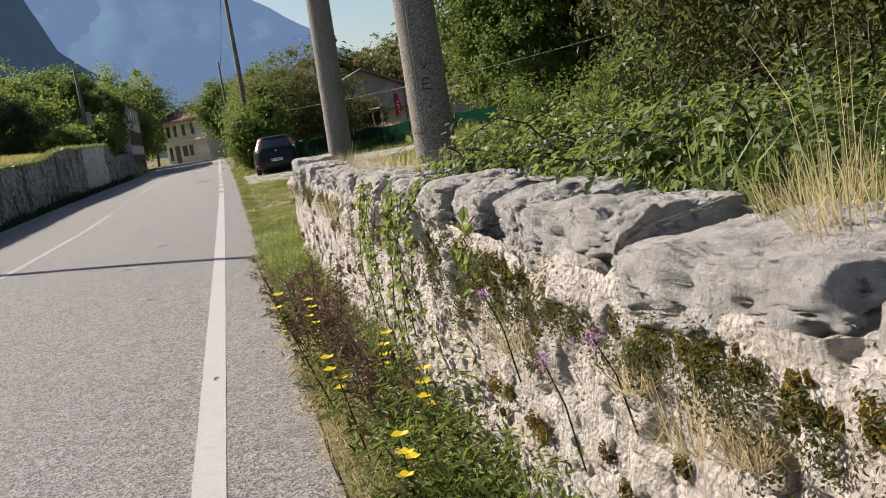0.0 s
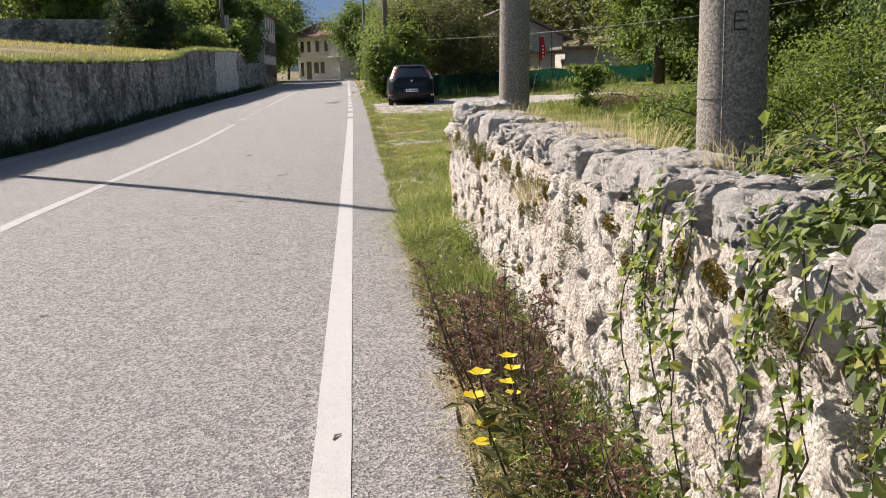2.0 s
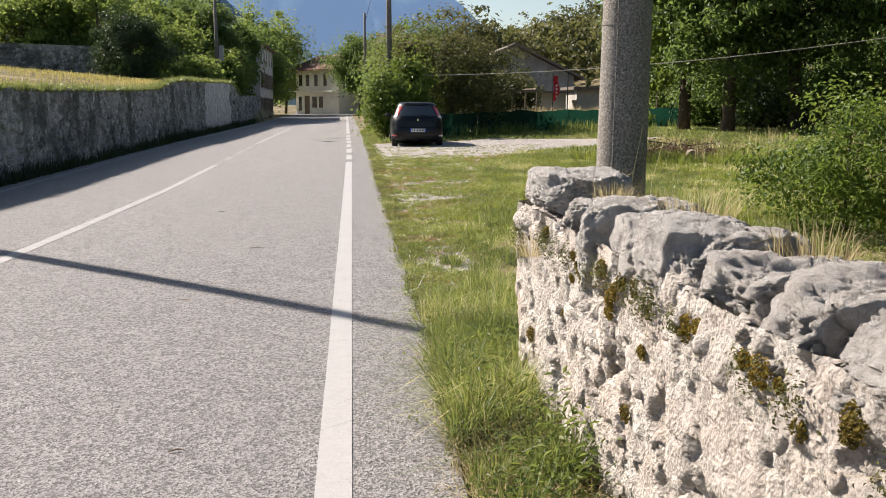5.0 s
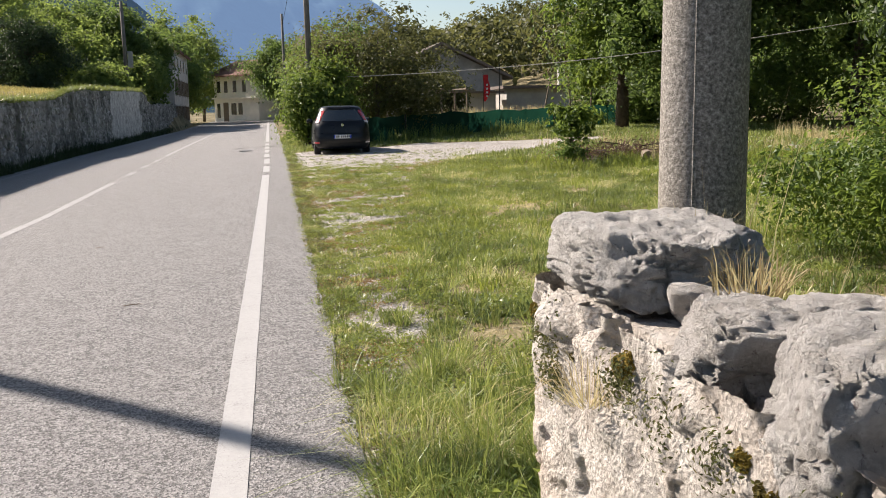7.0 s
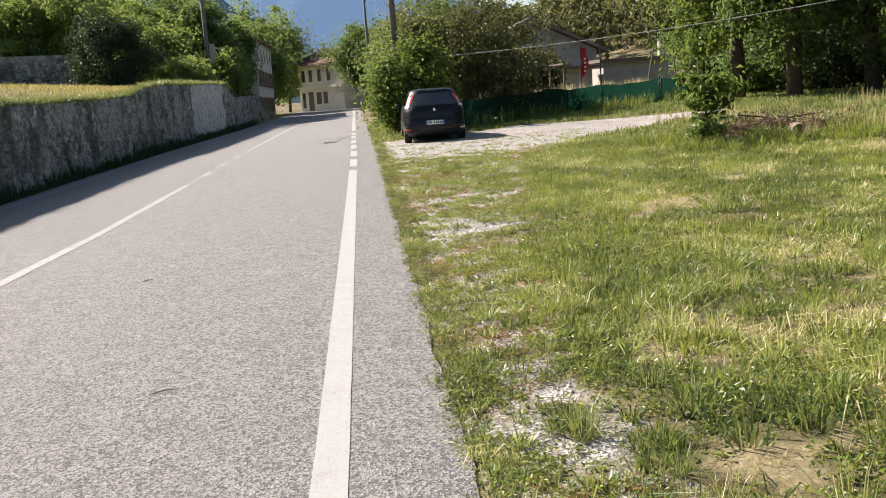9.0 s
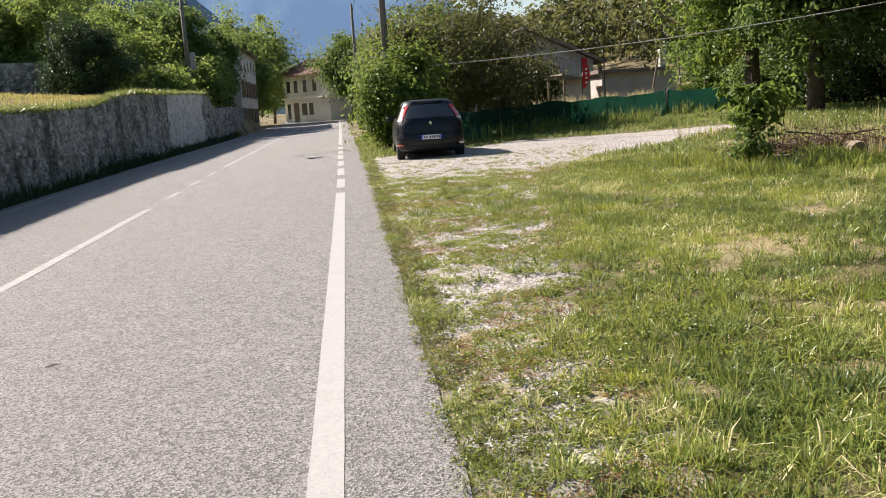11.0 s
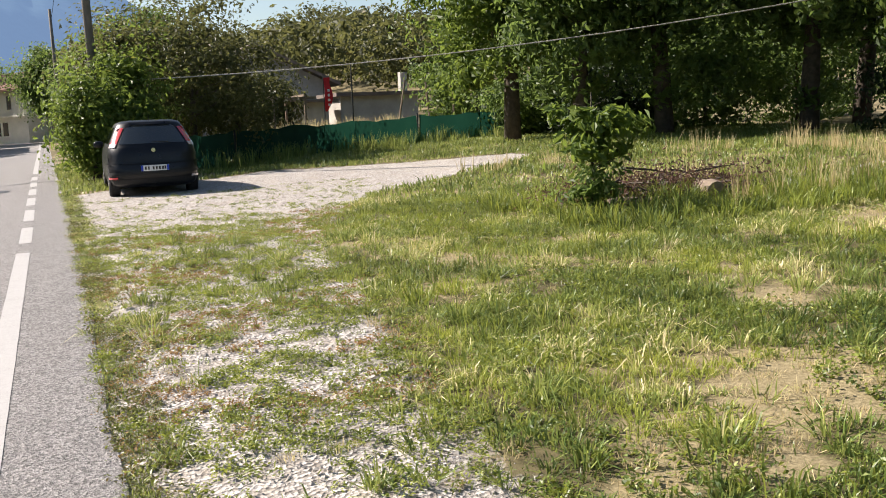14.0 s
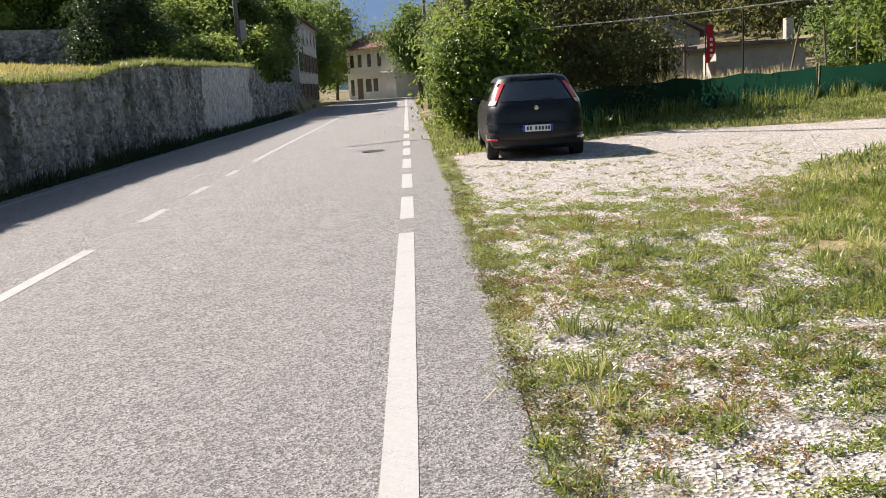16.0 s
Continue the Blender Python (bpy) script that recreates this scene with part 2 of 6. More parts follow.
LEAF_GREEN = leaf_mat("leaf_green", (0.022, 0.042, 0.011), (0.068, 0.118, 0.026), (0.15, 0.205, 0.05), amount=0.45)
LEAF_BRIGHT = leaf_mat("leaf_bright", (0.035, 0.065, 0.012), (0.085, 0.14, 0.022), (0.17, 0.22, 0.04), (0.30, 0.24, 0.05))
LEAF_SUNNY = leaf_mat("leaf_sunny", (0.045, 0.075, 0.018), (0.11, 0.165, 0.035), (0.21, 0.26, 0.06), amount=0.5)
LEAF_OLIVE = leaf_mat("leaf_olive", (0.022, 0.03, 0.010), (0.06, 0.072, 0.022), (0.12, 0.12, 0.04), (0.22, 0.13, 0.045))
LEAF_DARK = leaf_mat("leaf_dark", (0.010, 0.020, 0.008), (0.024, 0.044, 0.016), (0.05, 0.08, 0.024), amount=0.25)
LEAF_BRAMBLE = leaf_mat("leaf_bramble", (0.018, 0.036, 0.009), (0.068, 0.105, 0.022), (0.19, 0.23, 0.05), (0.42, 0.37, 0.07))
GRASS = leaf_mat("grass_blade", (0.024, 0.054, 0.012), (0.120, 0.180, 0.036), (0.40, 0.43, 0.12), (0.74, 0.63, 0.38), amount=0.22, rough=0.42)
DRYGRASS = leaf_mat("dry_grass", (0.22, 0.15, 0.07), (0.40, 0.30, 0.15), (0.60, 0.50, 0.28), amount=0.3)
LUSH = leaf_mat("soft_grass", (0.040, 0.070, 0.018), (0.15, 0.20, 0.036), (0.36, 0.39, 0.07), amount=0.25, rough=0.45)
LEFTGRASS = leaf_mat("meadow_grass", (0.13, 0.13, 0.03), (0.26, 0.24, 0.065), (0.42, 0.36, 0.13), amount=0.3)
RUSTY = leaf_mat("rusty_leaf", (0.16, 0.07, 0.03), (0.26, 0.14, 0.05), (0.36, 0.24, 0.09), amount=0.2)
DEADWEED = leaf_mat("dead_weed", (0.06, 0.036, 0.028), (0.15, 0.085, 0.06), (0.28, 0.17, 0.11), amount=0.15)
YELLOW = leaf_mat("yellow_petal", (0.75, 0.55, 0.02), (0.85, 0.68, 0.02), (0.9, 0.78, 0.05), amount=0.3)
PINK = leaf_mat("pink_petal", (0.45, 0.12, 0.40), (0.55, 0.18, 0.5), (0.65, 0.25, 0.6), amount=0.3)

# ---------------------------------------------------------------- mesh tools
rng = np.random.default_rng(7)


def np_mesh(name, V, F, var=None, extra=None, smooth=False):
    """A mesh from arrays; F holds faces that all have the same number of corners. var: a value at each vertex."""
    me = bpy.data.meshes.new(name)
    V, F = np.asarray(V, np.float32), np.asarray(F, np.int32)
    me.vertices.add(len(V))
    me.vertices.foreach_set("co", V.ravel())
    me.loops.add(F.size)
    me.loops.foreach_set("vertex_index", F.ravel())
    me.polygons.add(len(F))
    me.polygons.foreach_set("loop_start", np.arange(0, F.size, F.shape[1], dtype=np.int32))
    me.polygons.foreach_set("use_smooth", np.full(len(F), smooth))
    me.update(calc_edges=True)
    for key, values in (("var", var), *(extra or {}).items()):
        if values is not None:
            at = me.attributes.new(key, "FLOAT", "POINT")
            at.data.foreach_set("value", np.asarray(values, np.float32))
    return me


def put(name, me, mat, parent=None, label=""):
    if mat and not me.materials:
        me.materials.append(mat)
    ob = new(name, me)
    if parent:
        ob.parent = parent
    return tagged(ob, label)


def part(name, bm, mat, parent=None, label="", smooth=False):
    """Links a bmesh as one mesh object, under a thing or a part."""
    me = bpy.data.meshes.new(name)
    if smooth:
        for f in bm.faces:
            f.smooth = True
    bm.to_mesh(me)
    bm.free()
    return put(name, me, mat, parent, label)


def thing(name, label, category, at=(0, 0, 0), group="", kind=""):
    ob = new(name)
    ob.location = at
    return tagged(ob, label, category, group, kind)


def box(bm, lo, hi, m=None, bevel=0.0):
    c = [(a + b) / 2 for a, b in zip(lo, hi)]
    s = [b - a for a, b in zip(lo, hi)]
    r = bmesh.ops.create_cube(bm, size=1, matrix=(m or Matrix()) @ Matrix.Translation(c) @ Matrix.Diagonal((*s, 1)))
    if bevel:
        es = list({e for v in r["verts"] for e in v.link_edges})
        bmesh.ops.bevel(bm, geom=es, offset=bevel, segments=1, affect="EDGES")
    return bm


def boxed(lo, hi, m=None, bevel=0.0):
    return box(bmesh.new(), lo, hi, m, bevel)


def tube(bm, pts, radii, n=8):
    """A tapered tube along points."""
    rings = []
    for i, p in enumerate(pts):
        a, b = Vector(pts[max(i - 1, 0)]), Vector(pts[min(i + 1, len(pts) - 1)])
        q = (b - a).to_track_quat("Z", "Y")
        rings.append([bm.verts.new(Vector(p) + q @ Vector((radii[i] * math.cos(k * math.tau / n), radii[i] * math.sin(k * math.tau / n), 0))) for k in range(n)])
    for u, v in zip(rings, rings[1:]):
        for k in range(n):
            bm.faces.new((u[k], u[(k + 1) % n], v[(k + 1) % n], v[k]))
    bm.faces.new(rings[-1]), bm.faces.new(rings[0][::-1])
    return bm


def smoothstep(a, b, x):
    t = np.clip((x - a) / (b - a), 0, 1)
    return t * t * (3 - 2 * t)


def wobble(x, y, f, seed=0):
    """Smooth value noise of numpy arrays, 0 to 1."""
    x, y = np.asarray(x, float) * f + seed * 17.3, np.asarray(y, float) * f + seed * 9.1
    xi, yi = np.floor(x), np.floor(y)
    u, v = x - xi, y - yi
    u, v = u * u * (3 - 2 * u), v * v * (3 - 2 * v)
    h = lambda a, b: np.modf(np.abs(np.sin(a * 127.1 + b * 311.7) * 43758.5453))[0]
    return (h(xi, yi) * (1 - u) + h(xi + 1, yi) * u) * (1 - v) + (h(xi, yi + 1) * (1 - u) + h(xi + 1, yi + 1) * u) * v


def fractal(x, y, f, octaves=4, seed=0, gain=0.5):
    t, a, s = 0, 1.0, 0
    for k in range(octaves):
        t, s, a, f = t + a * wobble(x, y, f, seed + k), s + a, a * gain, f * 2.03
    return t / s


def blades(P, h, w, lean=0.5, var=None, az=None):
    """Grass blades, bent outwards, at the places P."""
    n = len(P)
    h, w = h * np.ones(n), w * np.ones(n)
    yaw = rng.uniform(0, math.tau, n)
    az = rng.uniform(0, math.tau, n) if az is None else az
    ln = np.abs(rng.normal(0, lean, n)) * h
    side = np.stack((np.cos(yaw), np.sin(yaw), 0 * yaw), 1) * w[:, None] / 2
    out = np.stack((np.cos(az), np.sin(az), 0 * az), 1)
    up = np.array((0, 0, 1.0))
    mid = P + out * (ln * 0.35)[:, None] + up * (h * 0.6)[:, None]
    tip = P + out * ln[:, None] + up * (h * np.clip(1 - 0.35 * (ln / h) ** 2, 0.25, 1))[:, None]
    V = np.stack((P - side, P + side, mid - side * 0.75, mid + side * 0.75, tip), 1).reshape(-1, 3)
    k = np.arange(n)[:, None] * 5
    F = np.concatenate([k + np.array(f) for f in ((0, 1, 3), (0, 3, 2), (2, 3, 4))], 1).reshape(-1, 3)
    var = rng.uniform(0, 1, n) if var is None else var
    return V, F, np.repeat(var, 5)


def leaves(P, N, size, var=None, slim=0.5):
    """Folded leaves at P that face N on the whole."""
    n = len(P)
    N = N + rng.normal(0, 0.55, (n, 3))
    N /= np.linalg.norm(N, axis=1)[:, None] + 1e-9
    a = np.cross(N, rng.normal(0, 1, (n, 3)))
    a /= np.linalg.norm(a, axis=1)[:, None] + 1e-9
    b = np.cross(N, a)
    s = (size * rng.uniform(0.6, 1.3, n))[:, None]
    V = np.stack((P - a * s * 0.5, P + b * s * slim * 0.5 + N * s * 0.12, P + a * s * 0.5 - N * s * 0.08, P - b * s * slim * 0.5 + N * s * 0.12), 1).reshape(-1, 3)
    k = np.arange(n)[:, None] * 4
    F = np.concatenate((k + np.array((0, 1, 2)), k + np.array((0, 2, 3))), 1).reshape(-1, 3)
    var = rng.uniform(0, 1, n) if var is None else var
    return V, F, np.repeat(var, 4)


def blob_points(n, clumps, radii, spread, hollow=0.55, low=-1.0):
    """Leaf places in clumps over an uneven ellipsoid shell, with a normal for each."""
    d = rng.normal(0, 1, (clumps, 3))
    d /= np.linalg.norm(d, axis=1)[:, None]
    d[:, 2] = np.where(d[:, 2] < low, -d[:, 2], d[:, 2])
    ph = rng.uniform(0, math.tau, 4)
    lobes = 1 + 0.16 * np.sin(3 * np.arctan2(d[:, 1], d[:, 0]) + ph[0]) * np.cos(4 * d[:, 2] + ph[1]) + 0.12 * np.sin(5 * d[:, 0] + 6 * d[:, 2] + ph[2])
    r = rng.uniform(hollow, 1.0, clumps) ** 0.7 * (0.70 + 0.42 * rng.random(clumps)) * lobes
    C = d * r[:, None] * np.array(radii)
    who = rng.integers(0, clumps, n)
    size = spread * (0.35 + 1.1 * rng.random(clumps) ** 1.3)
    off = np.clip(rng.normal(0, 1, (n, 3)), -1.7, 1.7) * size[who][:, None] * np.array((1, 1, 0.7))
    P = C[who] + off
    N = off / (np.linalg.norm(off, axis=1)[:, None] + 1e-6) + d[who] * 0.6 + np.array((0, 0, 0.5))
    tone = rng.random(clumps)[who] * 0.5 + rng.random(n) * 0.5
    return P, N, tone


def limbs(height, r, spread, count, seed, low=0.3):
    rr = random.Random(seed)
    bm = bmesh.new()
    lean = (rr.uniform(-0.06, 0.06), rr.uniform(-0.06, 0.06))
    trunk = [(lean[0] * z * (1 + z / height), lean[1] * z, z) for z in [height * k / 6 for k in range(7)]]
    tube(bm, [(0, 0, -0.2), *trunk[1:]], [r * 1.25 * (1 - 0.14 * k) for k in range(7)], 10)
    for k in range(count):
        z = height * (low + (0.9 - low) * (k + rr.random()) / count)
        a, L = rr.uniform(0, math.tau), spread * rr.uniform(0.5, 0.95)
        p = Vector((lean[0] * z * (1 + z / height), lean[1] * z, z))
        pts = [p + Vector((math.cos(a + 0.2 * j) * L * j / 4, math.sin(a + 0.2 * j) * L * j / 4, L * 0.5 * (j / 4) ** 0.8 + rr.uniform(-0.05, 0.05) * L)) for j in range(5)]
        rb = r * (0.55 - 0.3 * z / height)
        tube(bm, pts, [rb * (1 - 0.22 * j) for j in range(5)], 6)
    return bm


def tree(name, label, at, height, radii, trunk_r, n, leaf, mat, seed, clumps=90, spread=0.6, crown_z=None, hollow=0.45, low=-1.0, category="tree", slim=0.5, parts=("trunk", "crown")):
    """A trunk with limbs and a crown of many leaves."""
    t = thing(name, label, category, at)
    part(parts[0], limbs(height * 0.86, trunk_r, max(radii[0], radii[1]) * 0.8, 9, seed), BARK, t, smooth=True)
    P, N, tone = blob_points(n, clumps, radii, spread, hollow, low)
    P[:, 2] += crown_z if crown_z is not None else height - radii[2]
    P[:, 2] = np.maximum(P[:, 2], 0.05 + 0.3 * rng.random(n))
    V, F, var = leaves(P, N, leaf, tone, slim)
    tagged(put(parts[1], np_mesh(parts[1], V, F, var), mat, t), kind="stuff")
    return t

# ---------------------------------------------------------------- ground


def road_z(y):
    return np.interp(y, (-50, 14, 20, 26, 33, 39, 48, 80, 135, 400), (0, 0, 0.03, 0.08, 0.18, 0.27, 0.34, 0.47, 0.68, 1.5))


def crossfall(o, y):
    """How far the road lies lower towards its left side."""
    return -0.20 * np.interp(y, (14, 26, 40, 90, 135), (0, 0.7, 1, 1, 0.4)) * np.interp(o, (-7.5, -6.6, -3.5, 0), (1.1, 1.1, 1.0, 0.0))


def line_x(y):
    """The middle of the line along the road's right side."""
    return np.interp(y, (-60, 0, 35, 135, 400), (-1.16, -0.33, 0.157, 1.0, 3.0))


def left_top(y):
    return np.interp(y, (-30, 25, 32, 41, 46, 48.5, 52, 58, 71, 75, 97), (1.75, 1.89, 1.95, 2.07, 2.22, 2.5, 2.7, 2.78, 3.0, 2.3, 2.4))


def gravel_amount(x, y):
    right = np.interp(y, (10, 13.5, 15.5, 19, 24, 28, 31, 33, 35.4, 38.8, 41), (0.4, 0.7, 1.35, 1.6, 2.2, 3.0, 3.5, 4.4, 5.6, 9.4, 11.5))
    far = np.interp(x, (0, 3.5, 6, 10, 20), (40.2, 42.3, 43.2, 42.2, 42.6))
    inside = smoothstep(-0.35, 0.35, right - x) * smoothstep(-0.4, 0.3, far - y) * smoothstep(0.2, 0.7, x - line_x(y))
    drive = smoothstep(31.5, 35.5, y + 0.25 * np.maximum(x - 4, 0))
    patches = fractal(x, y, 2.6, 6, 21, 0.85) - 0.5
    base = 0.40 + 0.24 * smoothstep(16, 25, y) + 0.50 * drive
    return inside * np.clip(base + 1.7 * patches * (1 - 0.75 * drive), 0, 1.2)


def bare(x, y):
    """0 where the turf is worn to straw and soil, 1 where it grows."""
    return smoothstep(0.41, 0.53, fractal(x, y, 0.95, 4, 33, 0.6))


def ground_z(x, y):
    x, y = np.asarray(x, float), np.asarray(y, float)
    s = x - line_x(y)
    z = road_z(y) + 0.022 * np.clip(s - 0.6, 0, 14) + 0.012 * np.clip(s - 14, 0, 60)
    z = z + crossfall(s, y) - np.interp(y, (11, 15), (0.05, 0.022)) * smoothstep(0.60, 0.46, s) * smoothstep(-9, -7, s)
    rough = smoothstep(0.6, 1.2, s)
    z = z + rough * (0.10 * (fractal(x, y, 0.55, 3, 3) - 0.5) + 0.05 * (fractal(x, y, 2.4, 3, 5) - 0.5) + 0.03) * (1 - 0.7 * smoothstep(0.4, 0.75, gravel_amount(x, y)))
    bank = smoothstep(1.05, 1.25, x) * np.interp(y, (-8, 3, 6.5, 9, 11.5, 13.2), (0.95, 0.95, 0.82, 0.5, 0.25, 0.0))
    bank = bank * (1 - 0.3 * smoothstep(2.5, 7, x))
    field = left_top(y) - road_z(y) - 0.08 + 0.085 * np.clip(-7.4 - s, 0, 30)
    left = smoothstep(-7.42, -7.55, s) * np.where(y < 98, field, np.maximum(field * smoothstep(104, 98, y), 0))
    hill = 14 * smoothstep(70, 260, y) * smoothstep(12, 60, x) + 0.05 * np.clip(-40 - x, 0, 400) + 0.10 * np.clip(x - 70, 0, 300)
    return z + bank + left + hill


def steps(*spans):
    out = []
    for a, b, s in spans:
        out += list(np.arange(a, b - 1e-6, s))
    return np.array(out + [spans[-1][1]])


def grid(xs, ys, zf):
    X, Y = np.meshgrid(xs, ys)
    V = np.stack((X.ravel(), Y.ravel(), zf(X.ravel(), Y.ravel())), 1)
    i = (np.arange(len(ys) - 1)[:, None] * len(xs) + np.arange(len(xs) - 1)).ravel()
    return V, np.stack((i, i + 1, i + 1 + len(xs), i + len(xs)), 1)


xs = steps((-3500, -500, 500), (-500, -60, 40), (-60, -12, 4), (-12, -7.9, 0.4), (-7.9, -6.9, 0.05), (-6.9, 0.1, 0.7), (0.1, 4, 0.09), (4, 14, 0.25), (14, 40, 1.3), (40, 120, 8), (120, 600, 60), (600, 3600, 500))
ys = steps((-400, -20, 38), (-20, -4, 1), (-4, 32, 0.14), (32, 60, 0.3), (60, 100, 1), (100, 300, 8), (300, 900, 60), (900, 4400, 500))
V, F = grid(xs, ys, ground_z)
ground = put("ground", np_mesh("ground", V, F, extra={"gravel": gravel_amount(V[:, 0], V[:, 1]), "dry": 1 - bare(V[:, 0], V[:, 1])}, smooth=True), FIELD)
tagged(ground, "grassy field with bare soil and pale gravel", "ground", kind="structure")

# road: a sheet of asphalt with a thin broken edge
ys = steps((-30, 0, 0.5), (0, 45, 0.12), (45, 140, 1.0), (140, 300, 10))
jag = 0.56 + 0.045 * (fractal(ys, ys * 0, 1.4, 4, 2) - 0.5) * 2 + np.interp(ys, (0, 40), (0.0, 0.06))
off = np.array([-6.95, -6.6, -5, -3.5, -2, -0.6, 0.0, 0.3, 1.0, 1.0])
CROWN = np.array((0, 0, 0.015, 0.02, 0.015, 0.01, 0.006, 0.003, 0.0, -0.05))
V = []
for y, j in zip(ys, jag):
    o = off.copy()
    o[8], o[9] = j, j + 0.012
    z = road_z(y) + 0.012 + CROWN + crossfall(o, y)
    V.append(np.stack((line_x(y) + o, np.full(10, y), z), 1))
V = np.concatenate(V)
i = (np.arange(len(ys) - 1)[:, None] * 10 + np.arange(9)).ravel()
road = put("road", np_mesh("road", V, np.stack((i, i + 1, i + 11, i + 10), 1)), ASPHALT)
tagged(road, "worn light grey asphalt country road with painted lines", "road", kind="structure")


def road_top(o, y):
    return road_z(y) + 0.012 + np.interp(o, off[:9], CROWN[:9]) + crossfall(o, y) + 0.004


def stripe(name, o, width, y0, y1, parent):
    ys = np.append(np.arange(y0, y1, 0.25), y1)
    e = 0.008 * (fractal(ys, ys * 0 + o, 3.0, 3, 4) - 0.5)
    L = np.stack((line_x(ys) + o - width / 2 + e, ys, road_top(o - width / 2, ys)), 1)
    R = np.stack((line_x(ys) + o + width / 2 + e, ys, road_top(o + width / 2, ys)), 1)
    V = np.concatenate((L, R))
    n = len(ys)
    k = np.arange(n - 1)
    return put(name, np_mesh(name, V, np.stack((k, k + n, k + n + 1, k + 1), 1)), FADED if o < -3 else PAINT, parent)


marks = thing("road_marking", "worn white painted lines on the asphalt road", "road marking", kind="structure")
stripe("edge_line", 0, 0.155, -25, 32.2, marks)
y = 33.2
while y < 50:
    stripe("edge_dash", 0, 0.155, y, y + 1.95, marks)
    y += 2.96
stripe("edge_line", 0, 0.15, 52, 130, marks)
stripe("centre_line", -3.5, 0.145, -25, 33.2, marks)
for y in (35.3, 38.4, 41.6):
    stripe("centre_dash", -3.5, 0.145, y, y + 1.3, marks)
stripe("centre_line", -3.5, 0.145, 45.0, 110, marks)
stripe("edge_line", -6.6, 0.13, -25, 110, marks)
bm = bmesh.new()
bmesh.ops.create_circle(bm, cap_ends=True, radius=0.36, segments=32, matrix=Matrix.Translation((-0.42, 44.2, float(road_top(-0.65, 44.2)) + 0.004)))
tagged(part("manhole_cover", bm, DARKMETAL), "round dark iron manhole cover set in the road", "manhole cover")

# ---------------------------------------------------------------- mountains and far hill


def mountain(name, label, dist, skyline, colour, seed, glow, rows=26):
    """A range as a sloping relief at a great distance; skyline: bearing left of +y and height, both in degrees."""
    skyline = sorted(skyline)
    az = np.linspace(skyline[0][0], skyline[-1][0], 420)
    el = np.interp(az, [s[0] for s in skyline], [s[1] for s in skyline])
    el = el + 0.9 * (fractal(az, az * 0, 0.35, 5, seed) - 0.5) * np.clip(el / 6, 0.15, 1)
    V = []
    for k in range(rows):
        f = k / (rows - 1)
        gully = 0.09 * (fractal(az + 6 * f, f * 9 - az * 0.4, 0.45, 5, seed + 5) - 0.5) * math.sin(f * math.pi)
        d = dist * (0.62 + 0.38 * f + gully)
        h = np.tan(np.radians(el)) * dist * (f ** 0.8) - 15
        a = np.radians(az)
        V.append(np.stack((-np.sin(a) * d, np.cos(a) * d, h), 1))
    V = np.concatenate(V)
    n = len(az)
    i = (np.arange(rows - 1)[:, None] * n + np.arange(n - 1)).ravel()
    # Distance haze is put in as an even bluish emission over the slopes.
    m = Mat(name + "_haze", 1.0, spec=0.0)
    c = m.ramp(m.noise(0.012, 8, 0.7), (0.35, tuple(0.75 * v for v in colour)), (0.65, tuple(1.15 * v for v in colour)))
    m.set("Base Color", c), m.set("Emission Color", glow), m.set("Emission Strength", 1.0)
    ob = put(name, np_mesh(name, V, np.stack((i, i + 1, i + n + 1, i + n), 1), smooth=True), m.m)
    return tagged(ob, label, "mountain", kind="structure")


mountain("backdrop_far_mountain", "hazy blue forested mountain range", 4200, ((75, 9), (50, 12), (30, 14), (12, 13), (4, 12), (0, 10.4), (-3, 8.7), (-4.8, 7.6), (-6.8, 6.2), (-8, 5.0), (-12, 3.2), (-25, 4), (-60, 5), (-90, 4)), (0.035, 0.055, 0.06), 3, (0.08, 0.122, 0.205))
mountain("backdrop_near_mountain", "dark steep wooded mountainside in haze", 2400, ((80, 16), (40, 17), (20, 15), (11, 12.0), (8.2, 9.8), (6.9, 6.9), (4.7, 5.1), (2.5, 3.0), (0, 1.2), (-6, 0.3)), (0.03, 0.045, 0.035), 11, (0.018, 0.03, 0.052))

# ---------------------------------------------------------------- near stone wall


def cells(u, v, su, sv, seed, jitter=0.42):
    """Nearest and second distance to jittered cell centres, and a value for each cell."""
    U, W = u / su, v / sv
    W = W + 0.0
    iu, iv = np.floor(U), np.floor(W)
    h = lambda a, b, s: np.modf(np.abs(np.sin(a * 12.9898 + b * 78.233 + s * 37.7) * 43758.5453))[0]
    d1, d2, val, tilt = np.full(u.shape, 9.0), np.full(u.shape, 9.0), np.zeros(u.shape), np.zeros(u.shape)
    for a in (-1, 0, 1):
        for b in (-1, 0, 1):
            cu, cv = iu + a, iv + b
            px = cu + 0.5 + jitter * 2 * (h(cu, cv, seed) - 0.5) + 0.5 * np.mod(cv, 2)
            px = px - 0.25
            py = cv + 0.5 + jitter * 2 * (h(cu, cv, seed + 1) - 0.5)
            d = np.hypot(U - px, W - py)
            new1 = d < d1
            d2 = np.where(new1, d1, np.minimum(d2, d))
            val = np.where(new1, h(cu, cv, seed + 2), val)
            tilt = np.where(new1, (h(cu, cv, seed + 3) - 0.5) * (U - px) + (h(cu, cv, seed + 4) - 0.5) * (W - py), tilt)
            d1 = np.where(new1, d, d1)
    return d1, d2, val, tilt


